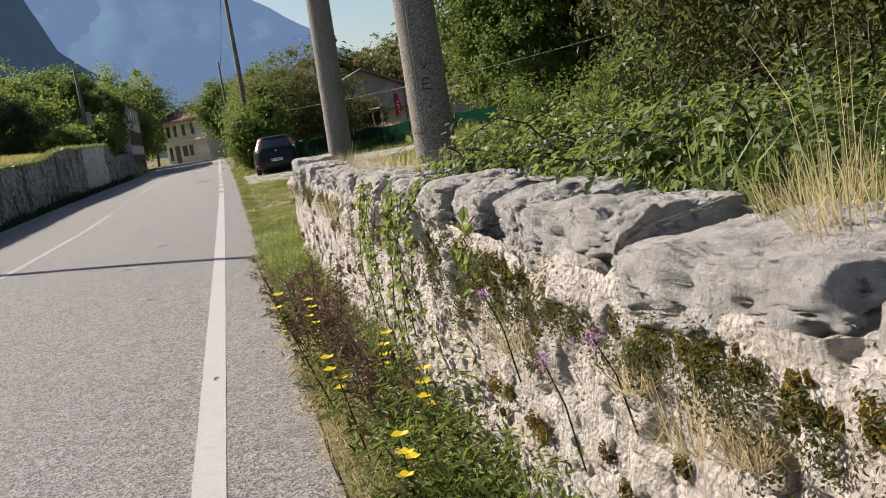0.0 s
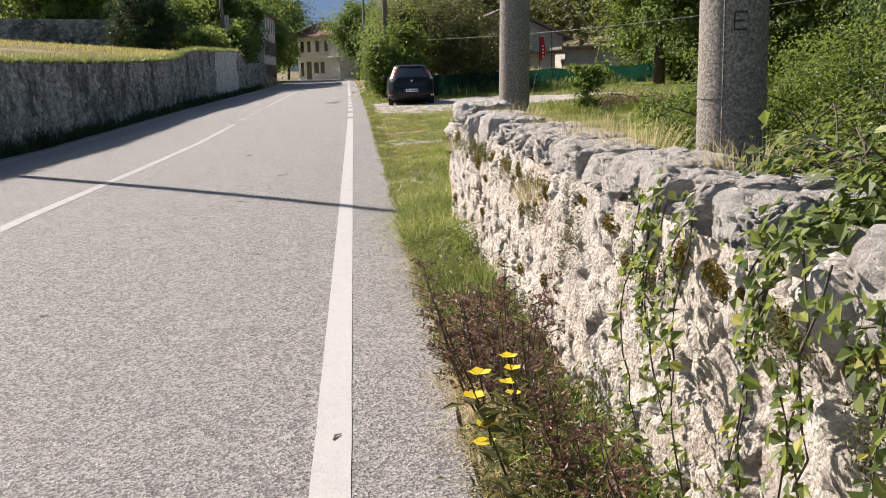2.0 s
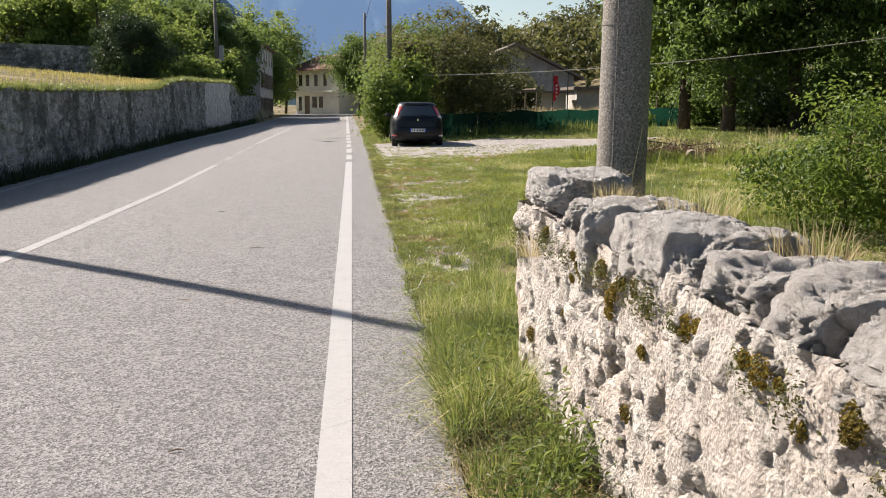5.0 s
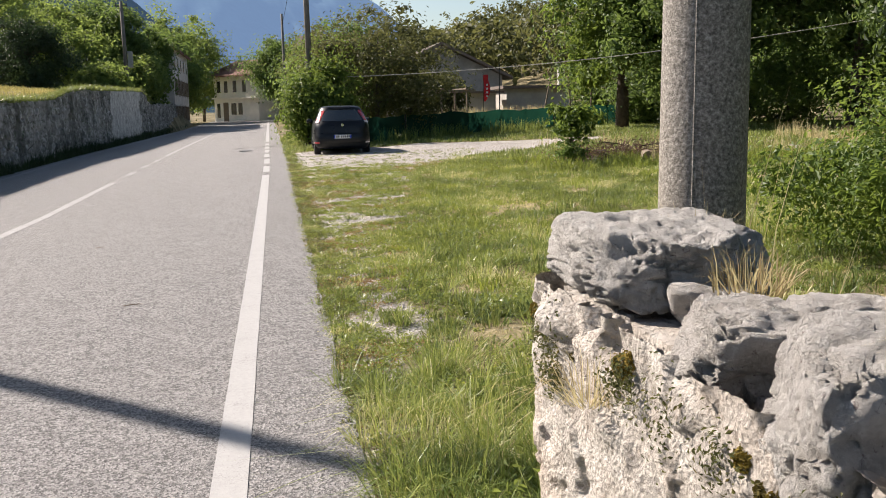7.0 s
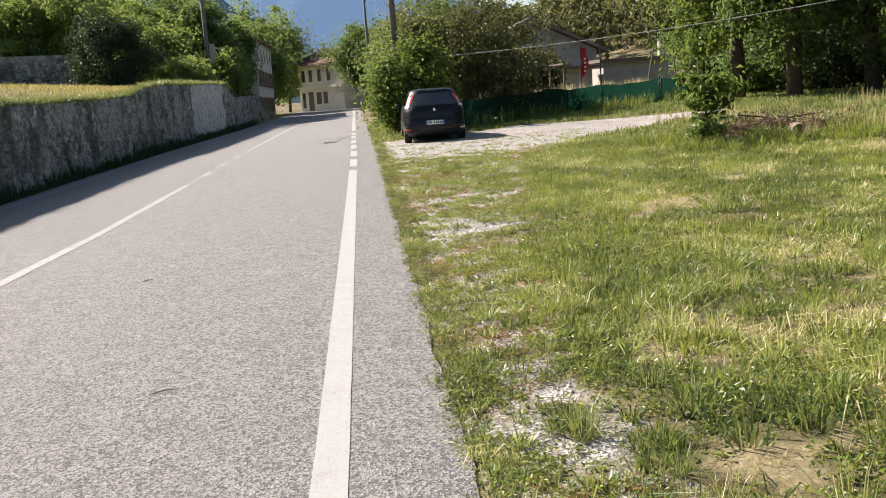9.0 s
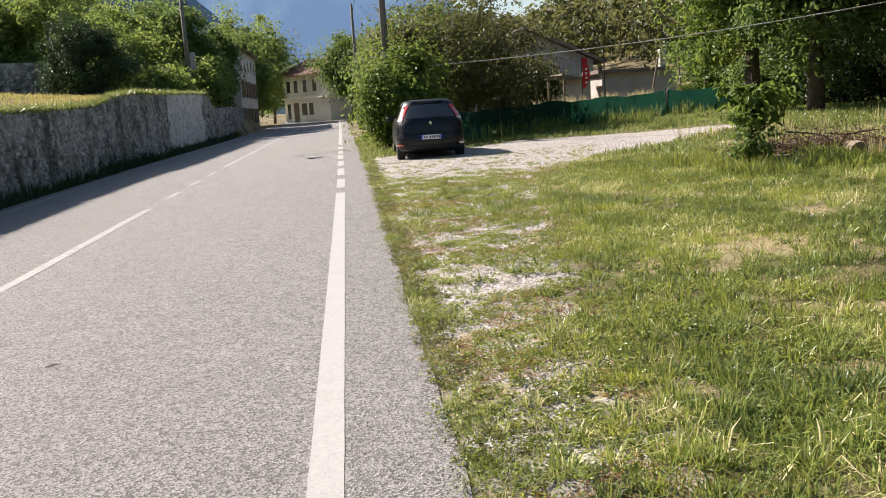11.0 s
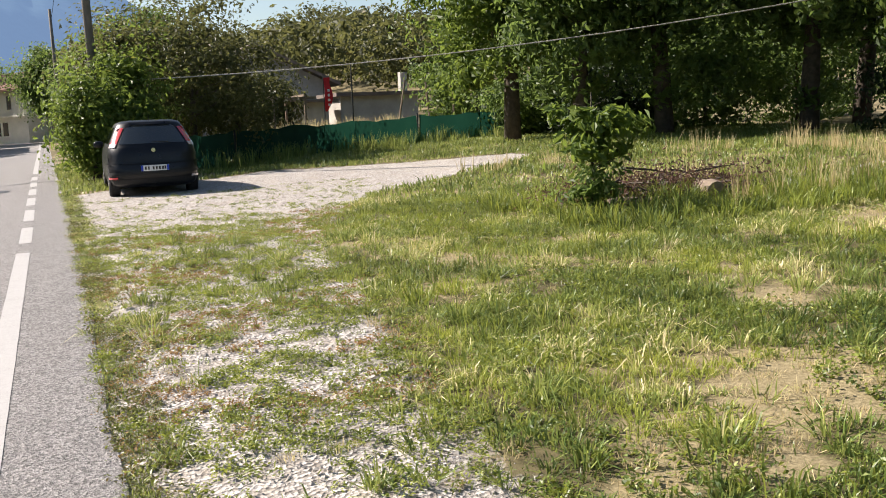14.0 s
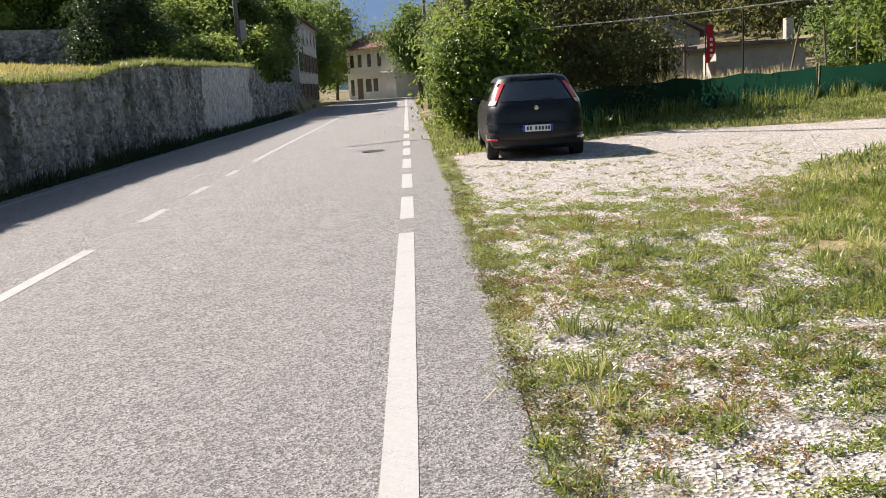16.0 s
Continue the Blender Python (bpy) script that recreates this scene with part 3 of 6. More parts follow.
WALL_X, WALL_END = 0.91, 12.35
near_wall = thing("stone_wall", "old rubble limestone wall topped with rough grey capstones", "wall", kind="structure")
U = np.arange(-4.0, WALL_END + 0.62, 0.0145)
Z = np.linspace(-0.12, 1.06, 82)
UU, ZZ = np.meshgrid(U, Z)
wu = UU + 0.09 * (fractal(UU, ZZ, 4, 3, 8) - 0.5)
wz = ZZ + 0.09 * (fractal(UU, ZZ, 4, 3, 18) - 0.5)
d1, d2, val, tilt = cells(wu, wz, 0.17, 0.12, 4)
e1, e2, val2, tilt2 = cells(wu, wz, 0.075, 0.058, 9)
k1, k2, val3, tilt3 = cells(wu, wz, 0.030, 0.024, 29)
big = smoothstep(0.02, 0.15, d2 - d1) * ((0.35 + 0.65 * val) * 0.026 + 0.055 * tilt)
small = smoothstep(0.0, 0.22, e2 - e1) * ((0.3 + 0.7 * val2) * 0.018 + 0.03 * tilt2)
mortar = 0.010 * smoothstep(0.0, 0.5, k2 - k1) * val3 + 0.016 * fractal(UU, ZZ, 12, 4, 6)
face = np.maximum(np.where(val > 0.40, big, small * (val2 > 0.25)), mortar)
pits = smoothstep(0.42, 0.30, fractal(UU, ZZ, 6.5, 4, 12, 0.6))
face = face - 0.045 * pits + 0.05 * (fractal(UU, ZZ, 1.3, 3, 2) - 0.5) + 0.014 * (fractal(UU, ZZ, 22, 3, 66, 0.6) - 0.5)
arc = WALL_END - 0.12
bend = np.clip((UU - arc) / 0.19, 0, 1) * (math.pi / 2)
past = np.maximum(UU - arc - 0.19, 0)
cx = WALL_X + 0.02 * (1.0 - ZZ) + 0.12 * (1 - np.cos(bend)) + past
cy = np.minimum(UU, arc) + 0.12 * np.sin(bend)
nx, ny = -np.cos(bend), np.sin(bend)
V = np.stack((cx + nx * face, cy + ny * face, ZZ), 2).reshape(-1, 3)
n = len(U)
i = (np.arange(len(Z) - 1)[:, None] * n + np.arange(n - 1)).ravel()
put("wall_face", np_mesh("wall_face", V, np.stack((i, i + n, i + n + 1, i + 1), 1), smooth=True), LIMESTONE, near_wall, "rubble limestone with eroded lime mortar")
part("wall_core", boxed((WALL_X + 0.09, -4.0, -0.2), (WALL_X + 0.42, WALL_END - 0.08, 1.02)), LIMESTONE, near_wall)


def lump(seed, size, power=5.0, rough=0.09, cuts=11):
    """A rough block: a cube sphere swollen towards its corners and broken by noise."""
    bm = bmesh.new()
    bmesh.ops.create_cube(bm, size=2)
    bmesh.ops.subdivide_edges(bm, edges=bm.edges[:], cuts=cuts, use_grid_fill=True)
    shift = Vector((seed * 3.1, seed * 7.7, seed * 1.3))
    for v in bm.verts:
        p = v.co.copy()
        k = (abs(p.x) ** power + abs(p.y) ** power + abs(p.z) ** power) ** (1 / power)
        p = p / k
        q = Vector((p.x * size[0], p.y * size[1], p.z * size[2]))
        a = noise.fractal(q * 2.4 + shift, 0.9, 2.0, 3) * 0.40
        f = noise.voronoi(Vector((q.x * 3.6, q.y * 3.6, q.z * 5.5)) + shift)[0]
        g = noise.voronoi(q * 9 + shift)[0]
        b = min(0.28, f[1] - f[0]) * 0.75 + min(0.25, g[1] - g[0]) * 0.24 - 0.22
        c = -max(0, noise.noise(q * 8 + shift) - 0.3) * 0.6
        d = noise.fractal(q * 14 + shift, 0.5, 2.2, 5) * 0.13
        v.co = q + p.normalized() * (a + b + c + d) * rough
    return bm


def solid_noise(P, f, seed):
    """Smooth value noise in space, 0 to 1."""
    Q = P * f + seed * np.array((13.7, 7.1, 3.3))
    I = np.floor(Q)
    u = Q - I
    u = u * u * (3 - 2 * u)
    h = lambda a, b, c: np.modf(np.abs(np.sin((I[:, 0] + a) * 127.1 + (I[:, 1] + b) * 311.7 + (I[:, 2] + c) * 74.7) * 43758.5453))[0]
    mixed = lambda a, b, k: a * (1 - u[:, k]) + b * u[:, k]
    return mixed(mixed(mixed(h(0, 0, 0), h(1, 0, 0), 0), mixed(h(0, 1, 0), h(1, 1, 0), 0), 1), mixed(mixed(h(0, 0, 1), h(1, 0, 1), 0), mixed(h(0, 1, 1), h(1, 1, 1), 0), 1), 2)


def solid_fractal(P, f, octaves, seed, gain=0.55):
    t, a, k = 0, 1.0, 0
    for j in range(octaves):
        t, k, a, f = t + a * solid_noise(P, f, seed + j), k + a, a * gain, f * 2.07
    return t / k


def cube_grid(n):
    bm = bmesh.new()
    bmesh.ops.create_cube(bm, size=2)
    bmesh.ops.subdivide_edges(bm, edges=bm.edges[:], cuts=n, use_grid_fill=True)
    V, F = np.array([v.co[:] for v in bm.verts]), np.array([[v.index for v in f.verts] for f in bm.faces])
    bm.free()
    return V, F


FINE, COARSE = cube_grid(34), cube_grid(8)


def boulder(seed, size, grid_of):
    """A block of weathered limestone: broken by flat cleavage faces, then pitted and cracked."""
    g = np.random.default_rng(seed)
    V, F = grid_of
    P = V / (np.abs(V) ** 7).sum(1)[:, None] ** (1 / 7) * np.array(size)
    for k in range(16):
        d = g.normal(0, 1, 3) * np.array((1, 1, 0.8))
        d /= np.linalg.norm(d)
        reach = P @ d
        lim = reach.max() * g.uniform(0.80, 0.97)
        P = P - np.maximum(reach - lim, 0)[:, None] * d
    out = P / np.array(size)
    out = out / (np.linalg.norm(out, axis=1)[:, None] + 1e-6)
    crack = np.abs(solid_fractal(P * np.array((1, 1, 1.6)), 5.5, 4, seed) - 0.5)
    chip = solid_noise(P, 7.0, seed + 9)
    push = 0.05 * (solid_fractal(P, 3.2, 3, seed + 3) - 0.5) - 0.022 * np.clip(1 - crack / 0.022, 0, 1) - 0.03 * smoothstep(0.72, 0.80, chip) + 0.05 * (solid_fractal(P, 13, 4, seed + 5, 0.75) - 0.5) - 0.02 * np.clip(1 - np.abs(solid_fractal(P, 11, 3, seed + 8) - 0.5) / 0.03, 0, 1)
    return np_mesh("capstone", P + out * push[:, None], F, smooth=True)


# each capstone: from, to along the wall, its top, its height, how far it juts out
CAPS = ((-4.0, -3.1, 1.16, 0.26, 0.0), (-3.1, -2.2, 1.16, 0.26, 0.0), (-2.2, -1.2, 1.16, 0.26, 0.0), (-1.2, -0.3, 1.16, 0.26, 0.0), (-0.3, 0.52, 1.15, 0.24, 0.0),
        (0.55, 1.30, 1.155, 0.22, 0.04), (1.36, 2.22, 1.17, 0.21, 0.03), (2.30, 2.98, 1.19, 0.22, 0.02), (3.06, 3.48, 1.19, 0.19, -0.01), (3.54, 4.0, 1.19, 0.20, 0.0),
        (4.07, 4.60, 1.21, 0.23, 0.03), (4.68, 5.03, 1.10, 0.12, -0.02), (5.10, 5.40, 1.19, 0.20, -0.01), (5.45, 5.74, 1.20, 0.21, 0.01), (5.78, 6.06, 1.185, 0.24, 0.02), (6.12, 6.60, 1.20, 0.25, 0.03),
        (6.66, 7.00, 1.175, 0.22, 0.0), (7.06, 7.60, 1.19, 0.20, 0.02), (7.66, 8.03, 1.20, 0.24, 0.03), (8.09, 8.58, 1.19, 0.23, 0.02), (8.63, 8.98, 1.19, 0.25, 0.0), (9.03, 9.40, 1.175, 0.20, 0.01),
        (9.46, 9.93, 1.215, 0.25, 0.04), (9.98, 10.40, 1.19, 0.30, 0.02), (10.45, 10.88, 1.20, 0.32, 0.04), (10.93, 11.32, 1.16, 0.18, 0.0), (11.58, WALL_END - 0.04, 1.25, 0.20, -0.02))
rr = random.Random(5)
for k, (a, b, top, tall, jut) in enumerate(CAPS):
    deep = rr.uniform(0.23, 0.28)
    st = put("capstone", boulder(k + 20, (deep, (b - a) / 2 * 1.04, tall / 2 * 1.05), FINE if b > 0.5 else COARSE), CAPSTONE, near_wall)
    st.matrix_basis = pose(WALL_X - jut + deep, (a + b) / 2, top - tall / 2, rr.uniform(-3, 3), rr.uniform(-2, 5), rr.uniform(-7, 7))
for k in range(34):
    y = rr.uniform(0.6, WALL_END - 0.45)
    s_ = rr.uniform(0.05, 0.11)
    st = put("wedge_stone", boulder(200 + k, (s_ * 1.2, s_ * rr.uniform(0.9, 1.6), s_ * 0.8), COARSE), LIMESTONE, near_wall)
    st.matrix_basis = pose(WALL_X + 0.06 + 0.02 * rr.random(), y, rr.uniform(0.93, 1.02), rr.uniform(-20, 20), rr.uniform(-20, 20), rr.uniform(0, 90))
for k in range(22):
    st = put("wedge_stone", boulder(260 + k, (0.10, 0.13, 0.06), COARSE), CAPSTONE, near_wall)
    st.matrix_basis = pose(WALL_X + rr.uniform(0.22, 0.46), 1.0 + k * 0.5 + rr.uniform(-0.1, 0.1), rr.uniform(1.04, 1.09), 0, 0, rr.uniform(0, 90))

stone_meshes = []
for k in range(12):
    me = boulder(300 + k, (0.06, 0.085, 0.06), COARSE)
    me.materials.append(LIMESTONE)
    stone_meshes.append(me)
for k in range(300):
    y, z = rr.uniform(0.2, WALL_END - 0.25), rr.uniform(0.06, 0.98)
    s_ = rr.uniform(0.5, 1.25)
    st = new("stone", stone_meshes[k % 12])
    st.parent = near_wall
    st.matrix_basis = pose(WALL_X + 0.02 * (1 - z) + 0.040 * s_, y, z, rr.uniform(-40, 40), rr.uniform(-8, 8), rr.uniform(-9, 9)) @ Matrix.Diagonal((s_, s_ * rr.uniform(0.8, 1.3), s_, 1))

# ---------------------------------------------------------------- left boundary wall
left_wall = thing("boundary_wall", "tall old grey rubble wall with grass growing on top", "wall", kind="structure")
U = np.arange(-12.0, 92.9, 0.075)
T = np.linspace(0, 1, 40)
UU, TT = np.meshgrid(U, T)
TOP = left_top(UU) + 0.22 * (fractal(UU, UU * 0, 1.1, 3, 4) - 0.5)
ZZ = road_z(UU) - 0.15 + (TOP - road_z(UU) + 0.15) * TT
d1, d2, val, tilt = cells(UU, ZZ, 0.34, 0.24, 14)
ragged = np.floor(ZZ * 4.5) / 4.5
patchy = (UU > 58.2 + 1.2 * fractal(UU * 0, ZZ, 1.5, 2, 5)) & (UU < 67.5 + 5.5 * wobble(ragged * 3.1, ragged * 0, 1.0, 7))
face = smoothstep(0.0, 0.25, d2 - d1) * (0.3 + val) * np.where(patchy, 0.02, 0.09) + 0.16 * (fractal(UU, ZZ, 0.7, 3, 2) - 0.5) - 0.06 * TT
face = face + np.where(patchy, 0.05, 0.0)
V = np.stack((line_x(UU) - 7.30 + face, UU, ZZ), 2).reshape(-1, 3)
n = len(U)
i = (np.arange(len(T) - 1)[:, None] * n + np.arange(n - 1)).ravel()
Fq = np.stack((i, i + 1, i + n + 1, i + n), 1)
sel = patchy.reshape(-1)[Fq[:, 0]]
for name, keep, mat, lab in (("wall_face", ~sel, RUBBLE, ""), ("render_patch", sel, RENDERPATCH, "paler repointed stretch of wall")):
    me = np_mesh(name, V, Fq[keep])
    put(name, me, mat, left_wall, lab)
bm = bmesh.new()
prev = None
for y in np.arange(-12, 93, 2.0):
    x, zt = float(line_x(y)), float(left_top(y))
    ring = [bm.verts.new(p) for p in ((x - 7.42, y, -0.2), (x - 7.42, y, zt - 0.06), (x - 7.85, y, zt - 0.06), (x - 7.85, y, -0.2))]
    if prev:
        for a in range(4):
            bm.faces.new((prev[a], prev[(a + 1) % 4], ring[(a + 1) % 4], ring[a]))
    prev = ring
part("wall_core", bm, RUBBLE, left_wall)
# ---------------------------------------------------------------- poles and wires


def concrete_pole(at, r, height, lean, mark=False):
    p = thing("utility_pole", "round grey concrete utility pole with pebbly surface" + (" and stencilled letters" if mark else ""), "utility pole", at)
    n = 40
    bm = tube(bmesh.new(), [(lean[0] * z, lean[1] * z, z) for z in (-0.3, 0.0, 2, 4, 6, height)], [r, r, r * 0.94, r * 0.87, r * 0.8, r * 0.7], n)
    part("shaft", bm, CONCRETE, p, smooth=True)
    a = math.radians(-127)
    part("mould_seam", tube(bmesh.new(), [(lean[0] * z + math.cos(a) * q, lean[1] * z + math.sin(a) * q, z) for z, q in ((0.0, r), (2, r * 0.94), (4, r * 0.87), (6, r * 0.8), (height, r * 0.7))], [0.0035] * 5, 6), CONCRETE, p)
    z0 = 0.62
    for s in (z0, z0 + 1.4):
        part("casting_seam", tube(bmesh.new(), [(lean[0] * s, lean[1] * s, s), (lean[0] * s, lean[1] * s, s + 0.008)], [r * (1 - 0.03 * s) + 0.004] * 2, n), CONCRETE, p)
    return p


pole_one = concrete_pole((1.50, 6.66, float(ground_z(1.47, 6.66)) - 0.05), 0.145, 8.5, (-0.006, 0.0), True)
pole_two = concrete_pole((1.58, 12.52, float(ground_z(1.58, 12.52)) - 0.05), 0.158, 8.5, (0.008, 0.0))


def stencil(letter, z, size):
    """A letter made of flat bars that follow the pole's round face."""
    strokes = {"V": (((0, 1), (0.5, 0)), ((0.5, 0), (1, 1))), "E": (((0, 0), (0, 1)), ((0, 0), (1, 0)), ((0, 0.5), (0.8, 0.5)), ((0, 1), (1, 1)))}[letter]
    bm = bmesh.new()
    mid, r = math.radians(-103), 0.1445
    for (x0, y0), (x1, y1) in strokes:
        n = 6
        row = []
        for k in range(n + 1):
            u, v = x0 + (x1 - x0) * k / n, y0 + (y1 - y0) * k / n
            nx, ny = (y1 - y0), -(x1 - x0)
            L = math.hypot(nx, ny)
            pair = []
            for s in (-0.065, 0.065):
                uu, vv = u + s * nx / L, v + s * ny / L
                a = mid + (uu - 0.5) * size / r
                pair.append(bm.verts.new((r * math.cos(a), r * math.sin(a), z + vv * size * 1.4)))
            row.append(pair)
        for p, q in zip(row, row[1:]):
            bm.faces.new((p[0], p[1], q[1], q[0]))
    return bm


base = pole_one.location.z
for letter, zz in (("V", 1.83), ("E", 1.70)):
    o = part("stencil_letter", stencil(letter, zz - base, 0.05), MARK, pole_one, "black painted letter " + letter)


def wood_pole(at, height, r, lean=(0, 0), arms=True, box_at=None, name="utility_pole", label="weathered grey wooden utility pole with insulators"):
    p = thing(name, label, "utility pole", at)
    part("shaft", tube(bmesh.new(), [(lean[0] * z, lean[1] * z, z) for z in (-0.3, height * 0.5, height)], [r, r * 0.85, r * 0.65], 12), WOODPOLE, p, smooth=True)
    if arms:
        x, y = lean[0] * height, lean[1] * height
        part("crossarm", boxed((x - 0.4, y - 0.04, height - 0.35), (x + 0.4, y + 0.04, height - 0.27)), DARKMETAL, p)
        for s in (-0.35, 0.0, 0.35):
            part("insulator", tube(bmesh.new(), [(x + s, y, height - 0.27), (x + s, y, height - 0.1)], [0.035, 0.025], 8), DARKMETAL, p)
    if box_at:
        part("junction_box", boxed((0.10, -0.12, box_at), (0.42, 0.12, box_at + 1.1), bevel=0.02), CEMENT, p, "pale grey cable box")
    return p


gz = lambda x, y: float(ground_z(x, y))
p3 = wood_pole((1.95, 46.8, gz(1.95, 46.8)), 9.9, 0.12, (-0.012, 0))
p4 = wood_pole((1.75, 75.0, gz(1.75, 75)), 7.4, 0.11, (-0.01, 0), arms=False)
p5 = wood_pole((-8.7, 80.0, gz(-8.7, 80)), 7.0, 0.16, (-0.02, 0), box_at=2.6)
p6 = wood_pole((-8.6, 22.2, gz(-8.6, 22.2)), 8.3, 0.15, arms=False)


def wire(a, b, sag, r=0.012, mat=None, name="overhead_wire", label="thin dark overhead cable between poles"):
    a, b = Vector(a), Vector(b)
    pts = [a.lerp(b, k / 16) - Vector((0, 0, sag * 4 * (k / 16) * (1 - k / 16))) for k in range(17)]
    o = part(name, tube(bmesh.new(), pts, [r] * 17, 5), mat or DARKMETAL)
    return tagged(o, label, "cable")


wire((1.83, 46.8, 9.5), (1.70, 75, 7.3), 0.5)
wire((-9.0, 83, 9.4), (-8.9, 140, 9.0), 0.4)
wire((-12, 57.2, 11.2), (16, 58.0, 11.2), 0.1, 0.085, label="thick dark cable crossing high over the road")
wire((1.9, 46.8, 2.85), (20.0, 36.0, 4.35), 0.42, 0.014, mat=CEMENT, label="pale cable crossing the field")

# ---------------------------------------------------------------- car


def car(at, yaw):
    c = thing("parked_car", "black five-door hatchback parked on gravel, rear towards the road", "car", at)
    c.matrix_basis = pose(*at, 0, 0, yaw)
    zs = (0.19, 0.26, 0.34, 0.46, 0.58, 0.64, 0.72, 0.82, 0.92, 0.98, 1.03, 1.12, 1.22, 1.32, 1.40, 1.445, 1.475, 1.488)
    rear = (0.16, 0.05, 0.015, 0.0, 0.01, 0.035, 0.05, 0.06, 0.09, 0.125, 0.17, 0.25, 0.34, 0.43, 0.50, 0.55, 0.72, 1.0)
    front = (3.86, 3.96, 4.0, 4.02, 4.0, 3.97, 3.92, 3.80, 3.45, 3.15, 3.02, 2.86, 2.68, 2.50, 2.34, 2.22, 2.0, 1.75)
    half = (0.74, 0.80, 0.83, 0.843, 0.843, 0.842, 0.84, 0.835, 0.82, 0.80, 0.785, 0.745, 0.70, 0.655, 0.61, 0.57, 0.49, 0.35)
    rad = (0.25, 0.28, 0.30, 0.30, 0.30, 0.30, 0.30, 0.30, 0.30, 0.30, 0.28, 0.26, 0.24, 0.22, 0.20, 0.2, 0.2, 0.2)

    def ring(z, n=64):
        """Outline at a height: u runs 0 to 1 from the rear middle over the left side."""
        r0, f0, h, q = (float(np.interp(z, zs, s)) for s in (rear, front, half, rad))
        bow = 0.10

        def at_u(u):
            s = 1 if u < 0.5 else -1
            w = u if u < 0.5 else 1 - u
            path = [h - q, q * math.pi / 2, (f0 - r0) - 2 * q, q * math.pi / 2, h - q]
            d = w * 2 * sum(path)
            if d < path[0]:
                x, y = d, r0
            elif d < path[0] + path[1]:
                a = (d - path[0]) / q
                x, y = h - q + q * math.sin(a), r0 + q - q * math.cos(a)
            elif d < sum(path[:3]):
                x, y = h, r0 + q + d - path[0] - path[1]
            elif d < sum(path[:4]):
                a = (d - sum(path[:3])) / q
                x, y = h - q + q * math.cos(a), f0 - q + q * math.sin(a)
            else:
                x, y = h - q - (d - sum(path[:4])), f0
            y += bow * (x / h) ** 2 * (1 if y < 1.0 else (-1.6 if y > 3 else 0)) * (0.5 if 0.5 < y < 3.4 else 1)
            return Vector((-s * x, y, z))
        return at_u

    def skin(z0, z1, nz, u0, u1, nu, out=0.0):
        bm = bmesh.new()
        rows = []
        for k in range(nz + 1):
            z = z0 + (z1 - z0) * k / nz
            f = ring(z)
            row = []
            for j in range(nu + 1):
                u = u0 + (u1 - u0) * j / nu
                p, e = f(u % 1.0), 1e-3
                t = f((u + e) % 1.0) - f((u - e) % 1.0)
                nrm = Vector((-t.y, t.x, 0)).normalized() if t.length else Vector((0, -1, 0))
                if nrm.dot(p - Vector((0, 2, z))) < 0:
                    nrm = -nrm
                row.append(bm.verts.new(p + nrm * out))
            rows.append(row)
        for a, b in zip(rows, rows[1:]):
            for j in range(nu):
                bm.faces.new((a[j], a[j + 1], b[j + 1], b[j]))
        return bm

    bm = bmesh.new()
    rows = [[bm.verts.new(ring(z)(j / 96)) for j in range(96)] for z in zs]
    for a, b in zip(rows, rows[1:]):
        for j in range(96):
            bm.faces.new((a[j], a[(j + 1) % 96], b[(j + 1) % 96], b[j]))
    bm.faces.new(rows[-1]), bm.faces.new(rows[0][::-1])
    bmesh.ops.recalc_face_normals(bm, faces=bm.faces)
    part("body", bm, CARPAINT, c, smooth=True)

    def edge_u(z, x):
        """u of the rear face at a sideways place."""
        f = ring(z)
        return min((k / 2000 for k in range(0, 500)), key=lambda u: abs(-f(u).x - x) + (5 if f(u).y > 1.2 else 0))

    w0 = edge_u(1.15, 0.56)
    part("rear_window", skin(1.03, 1.385, 10, -w0, w0, 24, 0.006), CARGLASS, c, "dark sloping rear window", True)
    part("spoiler", skin(1.40, 1.445, 3, -w0 * 0.95, w0 * 0.95, 20, 0.05), CARPAINT, c, smooth=True)
    part("bumper_trim", skin(0.27, 0.36, 3, -w0 * 1.0, w0 * 1.0, 20, 0.012), TRIM, c, smooth=True)
    part("bumper_step", skin(0.655, 0.675, 1, -w0 * 1.2, w0 * 1.2, 24, 0.03), CARPAINT, c, smooth=True)
    part("rub_strip", skin(0.45, 0.50, 2, -w0 * 1.4, w0 * 1.4, 24, 0.012), TRIM, c, smooth=True)
    for s in (1, -1):
        a, b = w0 * 1.07, w0 * 1.36
        lamp = part("tail_lamp", skin(0.97, 1.34, 10, s * a, s * b, 8, 0.012), TAILRED, c, "tall red tail lamp", True)
        part("clear_lens", skin(0.97, 1.04, 3, s * a, s * b, 8, 0.016), TAILCLEAR, lamp, "clear lower lens", True)
        part("reflector", skin(0.36, 0.40, 2, s * w0 * 0.85, s * w0 * 1.25, 6, 0.018), TAILRED if s > 0 else TAILCLEAR, c, smooth=True)
        f = ring(1.2)
        us = [k / 400 for k in range(0, 200)]
        for y0, y1 in ((0.95, 1.75), (1.80, 2.62)):
            ua = min(us, key=lambda u: abs(f(u).y - y0) + (9 if abs(f(u).x) < 0.6 else 0))
            ub = min(us, key=lambda u: abs(f(u).y - y1) + (9 if abs(f(u).x) < 0.6 else 0))
            part("side_window", skin(1.04, 1.36, 6, s * ua, s * ub, 10, 0.005), CARGLASS, c, smooth=True)
        mirror = part("door_mirror", lump(3, (0.10, 0.07, 0.07), 3, 0.005, 3), CARPAINT, c, smooth=True)
        mirror.location = (s * 0.92, 2.55, 1.02)
